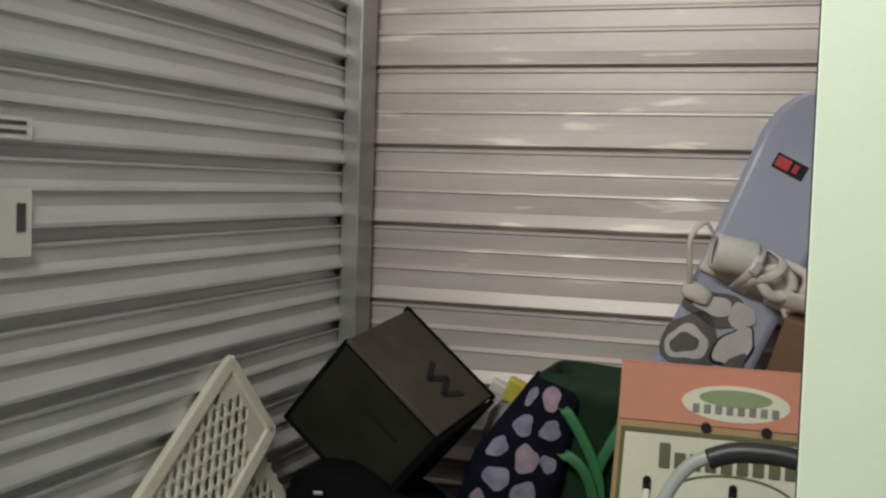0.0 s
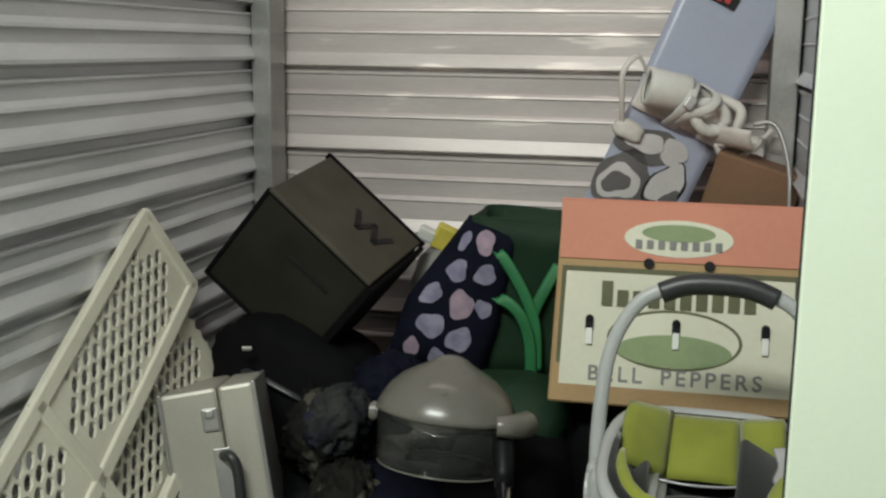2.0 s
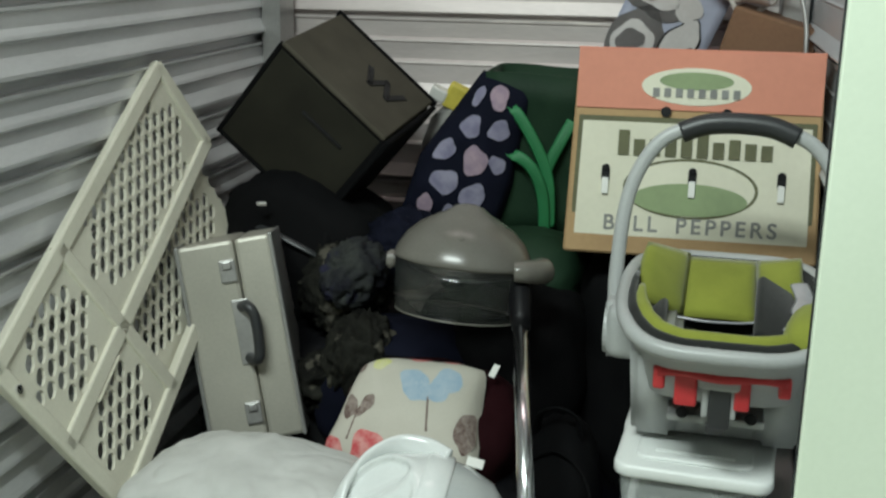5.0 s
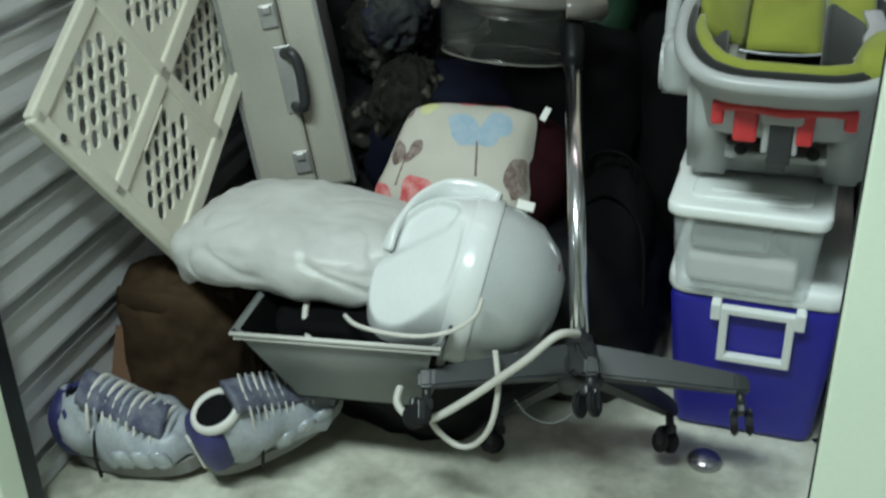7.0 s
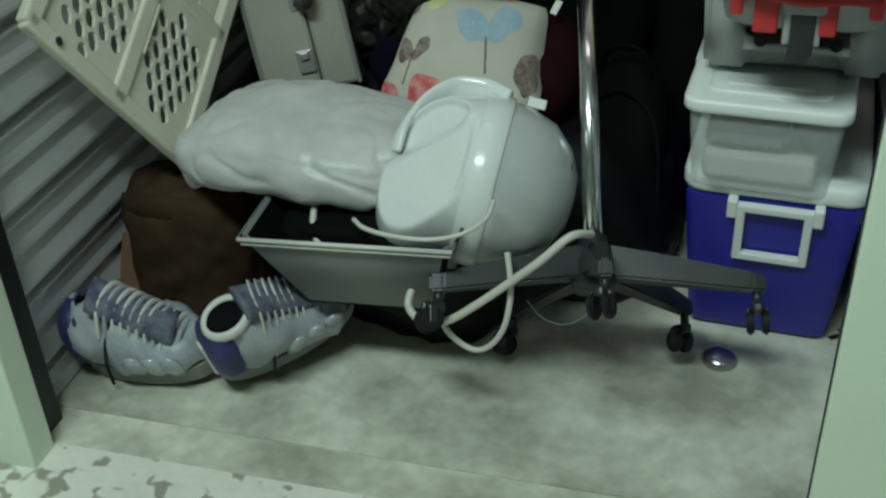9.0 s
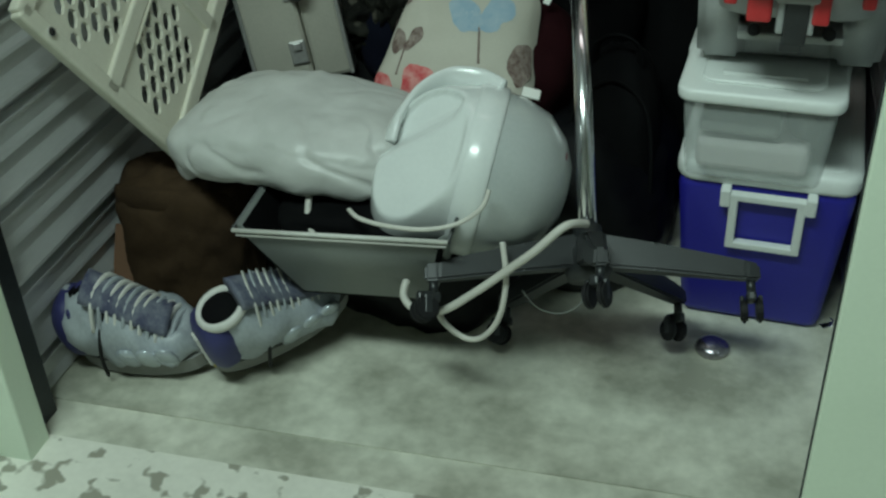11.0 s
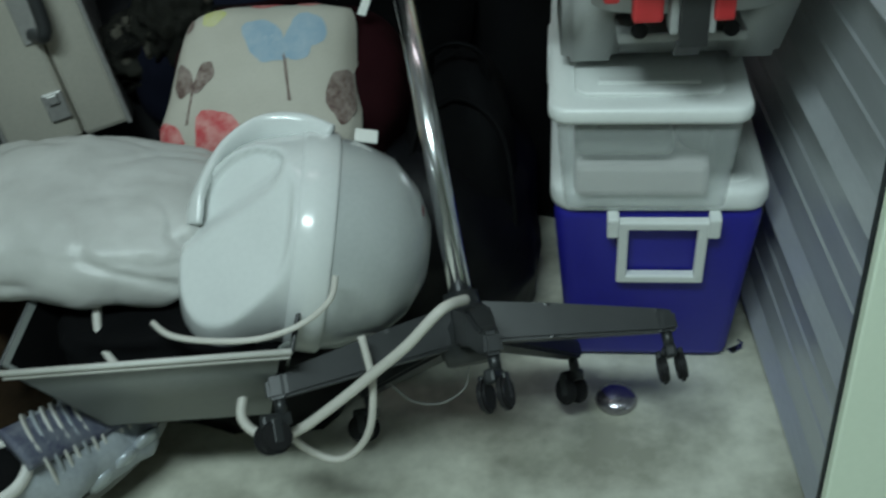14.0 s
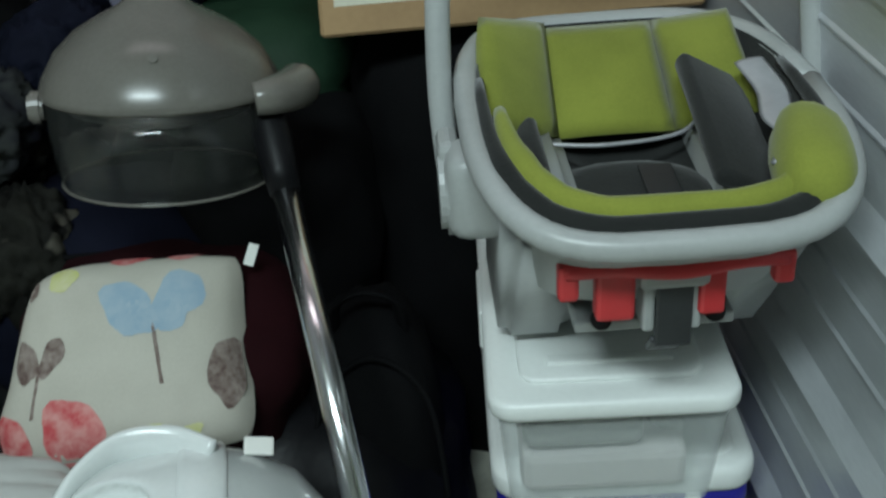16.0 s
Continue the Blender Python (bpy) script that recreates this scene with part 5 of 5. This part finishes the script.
def green_bag():
    t = thing("green_shopping_bag", "dark green shopping bag with bright green handles", "shopping bag", pose(0.04, 1.22, 0.865))
    bm = block(0.21, 0.20, 0.35, (0, 0, 0), 0.0, taper=0.9)
    bmesh.ops.delete(bm, geom=[f for f in bm.faces if f.normal.z > 0.9], context="FACES")
    bmesh.ops.subdivide_edges(bm, edges=bm.edges[:], cuts=5, use_grid_fill=True)
    for v in bm.verts:
        v.co += 0.012 * Vector((noise.noise(v.co * 9), noise.noise(v.co * 9 + Vector((5, 0, 0))), noise.noise(v.co * 6 + Vector((0, 5, 0)))))
    part("body", solid(smooth(bm), 0.003), GREEN_BAG, t)
    for k, pts in enumerate(([(-0.07, -0.106, 0.06), (-0.05, -0.118, 0.10), (0.0, -0.122, 0.03), (0.03, -0.118, -0.05), (0.035, -0.112, -0.15)],
                             [(-0.085, -0.105, -0.03), (-0.05, -0.125, 0.005), (-0.005, -0.13, -0.02), (0.02, -0.125, -0.08), (0.025, -0.115, -0.16)],
                             [(0.075, -0.106, 0.08), (0.05, -0.116, 0.03), (0.025, -0.118, -0.03), (0.02, -0.112, -0.10)])):
        part("handle_strap", tube(curve_points(pts, 7), 0.013, 8, flat=0.22, side=(1, 0, 0.2)), GREEN_STRAP, t, "bright green webbing handle")
    return t


green_bag()
duffel("dark_green_jacket", "dark green jacket bundled below the shopping bag", pose(0.02, 1.05, 0.63), (0.17, 0.14, 0.09), GREEN_BAG, 44, 2.4, 0.14, cat="clothing")
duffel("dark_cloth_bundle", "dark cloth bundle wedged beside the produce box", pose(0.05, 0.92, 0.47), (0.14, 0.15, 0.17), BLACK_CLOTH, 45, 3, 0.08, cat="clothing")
t = thing("yellow_packet", "small yellow and white packet on the heap", "packet", pose(-0.165, 1.30, 0.955, 10, 25, 10))
part("sleeve", block(0.07, 0.03, 0.06, (0, 0, 0), 0.006), YELLOW, t)
part("flap", block(0.04, 0.032, 0.03, (-0.05, 0, -0.01), 0.005), SHOE_LIGHT, t)
duffel("grey_bundle", "grey cloth bundle behind the shopping bag", pose(-0.13, 1.36, 0.80), (0.13, 0.12, 0.15), GREY_INK, 46, 2.6, 0.1, cat="clothing")


def snowboard():
    up = Vector((0.385, 0.10, 0.917)).normalized()
    m = frame_from((0.245, 1.372, 1.03), Vector((0.918, 0.06, -0.39)), up)
    t = thing("snowboard", "lavender blue snowboard with white bindings, leaning on wall", "snowboard", m)
    # z along the board, x across it
    W, z0, z1 = 0.118, -0.60, 0.70

    def outline(z):
        k = (z - z0) / (z1 - z0)
        w = W * (1 - 0.10 * math.sin(math.pi * k))
        for e, s in ((z1 - z, 1), (z - z0, 1)):
            if e < 0.15:
                w *= math.sqrt(max(0.0, 1 - ((0.15 - e) / 0.15) ** 2))
        return w

    def deck(u, v):
        v2 = 0.5 - 0.5 * math.cos(math.pi * v)
        z = z0 + (z1 - z0) * v2
        w = outline(z)
        y = 0.35 * (max(0, z - z1 + 0.18) ** 2 + max(0, z0 + 0.18 - z) ** 2) * -4
        return (w * (2 * u - 1), y, z)
    part("deck", solid(surface(deck, 10, 60), 0.008), BOARD_BLUE, t)
    lab = part("sticker", moved(block(0.075, 0.002, 0.036, (0, 0, 0), 0.001), pose(-0.022, -0.011, 0.515, 0, 4)), RUBBER, t, "black and red sticker")
    part("sticker_mark", moved(merge(block(0.034, 0.002, 0.026, (-0.016, 0, 0), 0.001), block(0.012, 0.002, 0.02, (0.014, 0, 0), 0.001)), pose(-0.022, -0.0135, 0.515, 0, 4)), RED_PLASTIC, t)

    def flat(x, z):
        return Vector((x, -0.010, z)), Vector((0, -1, 0))
    for cx, cz, rx, rz, mt, tr, lift in ((-0.045, 0.055, 0.068, 0.070, ART_DARK, 0.3, 0.002), (-0.055, 0.050, 0.050, 0.040, ART_PALE, 0.5, 0.004), (-0.060, 0.048, 0.034, 0.022, ART_DARK, 0.6, 0.006),
                                         (0.045, 0.085, 0.040, 0.058, RUBBER, -0.4, 0.002), (0.045, 0.088, 0.034, 0.052, ART_PALE, -0.4, 0.004), (0.062, 0.045, 0.020, 0.038, ART_DARK, -0.3, 0.006),
                                         (-0.030, 0.150, 0.070, 0.040, ART_DARK, 0.2, 0.002), (-0.035, 0.155, 0.045, 0.022, ART_PALE, 0.2, 0.004), (0.030, 0.16, 0.030, 0.030, ART_PALE, 0.2, 0.004),
                                         (-0.035, -0.06, 0.06, 0.04, ART_DARK, 0.4, 0.002), (-0.04, -0.06, 0.035, 0.02, ART_PALE, 0.4, 0.004)):
        part("printed_shape", patch(blob(cx, cz, rx, rz, 24, 0.1, cx * 50, tr), flat, lift, 1), mt, t)
    # one binding above the art
    bz = 0.265
    b = part("binding_base", moved(block(0.21, 0.024, 0.10, (0, -0.014, 0), 0.008, 2), pose(0.0, 0, bz)), BINDING, t)
    part("binding_disc", moved(disc(0.045, 0.012, 24, bevel=0.003), pose(0.0, -0.03, bz, 90)), SHOE_LIGHT, b)
    part("highback", moved(solid(surface(lambda u, v: (0.045 * math.sin((u - 0.5) * 2.6), -0.05 * math.cos((u - 0.5) * 2.6) , 0.10 * v - 0.02), 12, 6), 0.006), pose(0.10, -0.04, bz, 78, 0, 60)), BINDING, b)
    part("heel_cup", tube(curve_points([(0.06, -0.02, bz - 0.045), (0.115, -0.05, bz - 0.04), (0.125, -0.06, bz), (0.115, -0.05, bz + 0.04), (0.06, -0.02, bz + 0.045)], 6), 0.012, 8), BINDING, b)
    rolled = [(0.031, -0.046), (0.039, -0.049), (0.042, -0.040), (0.042, 0.040), (0.039, 0.049), (0.031, 0.046)]
    part("rolled_highback", moved(solid(lathe(rolled, 28), 0.004), pose(-0.045, -0.070, bz + 0.012, 0, 78, 10)), SHOE_LIGHT, b, "white rolled plastic highback")
    part("ankle_loop", moved(tube([(0.036 * math.cos(a), 0.030 * math.sin(a), 0.004 * math.sin(2 * a)) for a in np.linspace(0, 2 * math.pi, 33)], 0.013, 10), pose(0.062, -0.075, bz - 0.004, 78, 0, 12)), SHOE_LIGHT, b, "white padded ankle loop")
    part("ankle_pad", moved(lump(0.026, 0.010, 0.022, 0.06, seed=8, detail=3), pose(0.062, -0.062, bz - 0.004)), BINDING, b)
    for x, tilt in ((0.004, 0.0), (0.020, 0.35)):
        pts = [(x - 0.02, -0.015, bz - 0.056), (x - 0.01, -0.085, bz - 0.030), (x + 0.08 * tilt, -0.112, bz + 0.010), (x + 0.10 * tilt, -0.080, bz + 0.045), (x, -0.012, bz + 0.058)]
        part("strap", tube(curve_points(pts, 6), 0.011, 8, flat=0.3, side=(1, 0, 0)), SHOE_LIGHT, b)
    part("buckle", moved(block(0.022, 0.012, 0.030, (0, 0, 0), 0.004), pose(0.008, -0.112, bz + 0.005, 0, 12)), STEEL_POST, b, "grey ratchet buckle")
    part("loose_strap", tube(curve_points([(-0.10, -0.02, bz + 0.03), (-0.135, -0.045, bz + 0.055), (-0.15, -0.06, bz + 0.01), (-0.125, -0.05, bz - 0.05), (-0.10, -0.02, bz - 0.10)], 6), 0.0065, 8, flat=0.4), BINDING, b)
    part("leash", tube(curve_points([(0.10, -0.05, bz - 0.05), (0.13, -0.045, bz - 0.07), (0.165, -0.04, bz - 0.05), (0.19, -0.03, bz - 0.0), (0.20, -0.03, bz + 0.03)], 6), 0.006, 8), BINDING, b)
    part("toe_ramp", moved(lump(0.036, 0.012, 0.022, 0.12, seed=5, detail=3, power=3), pose(-0.085, -0.02, bz - 0.10)), BINDING, b)
    return t


snowboard()
t = thing("brown_carton", "worn brown cardboard carton behind the snowboard", "cardboard box", pose(0.495, 1.38, 1.02, 0, 16, -8))
part("body", block(0.19, 0.16, 0.28, (0, 0, 0), 0.006, 2), BROWN_CARD, t)
t = thing("wire_hook", "bent pale metal rod leaning in the corner", "rod")
part("rod", tube(curve_points([(0.50, 1.30, 1.24), (0.545, 1.29, 1.24), (0.575, 1.27, 1.16), (0.582, 1.25, 1.05), (0.584, 1.25, 0.90)], 6), 0.005, 8), STEEL_POST, t)
duffel("far_corner_bag", "dark bag filling the corner under the carton", pose(0.42, 1.37, 0.46), (0.19, 0.13, 0.47), BLACK_CLOTH, 51, 4.5, 0.03)
t = thing("steel_bracket", "tiny bright steel bracket on the concrete by the wall", "bracket", pose(0.562, 0.505, FLOOR + 0.002, 0, 0, 30))
part("plate", block(0.022, 0.012, 0.003, (0, 0, 0), 0.001), CHROME, t)
part("upright", block(0.003, 0.012, 0.012, (0.009, 0, 0.006), 0.001), CHROME, t)
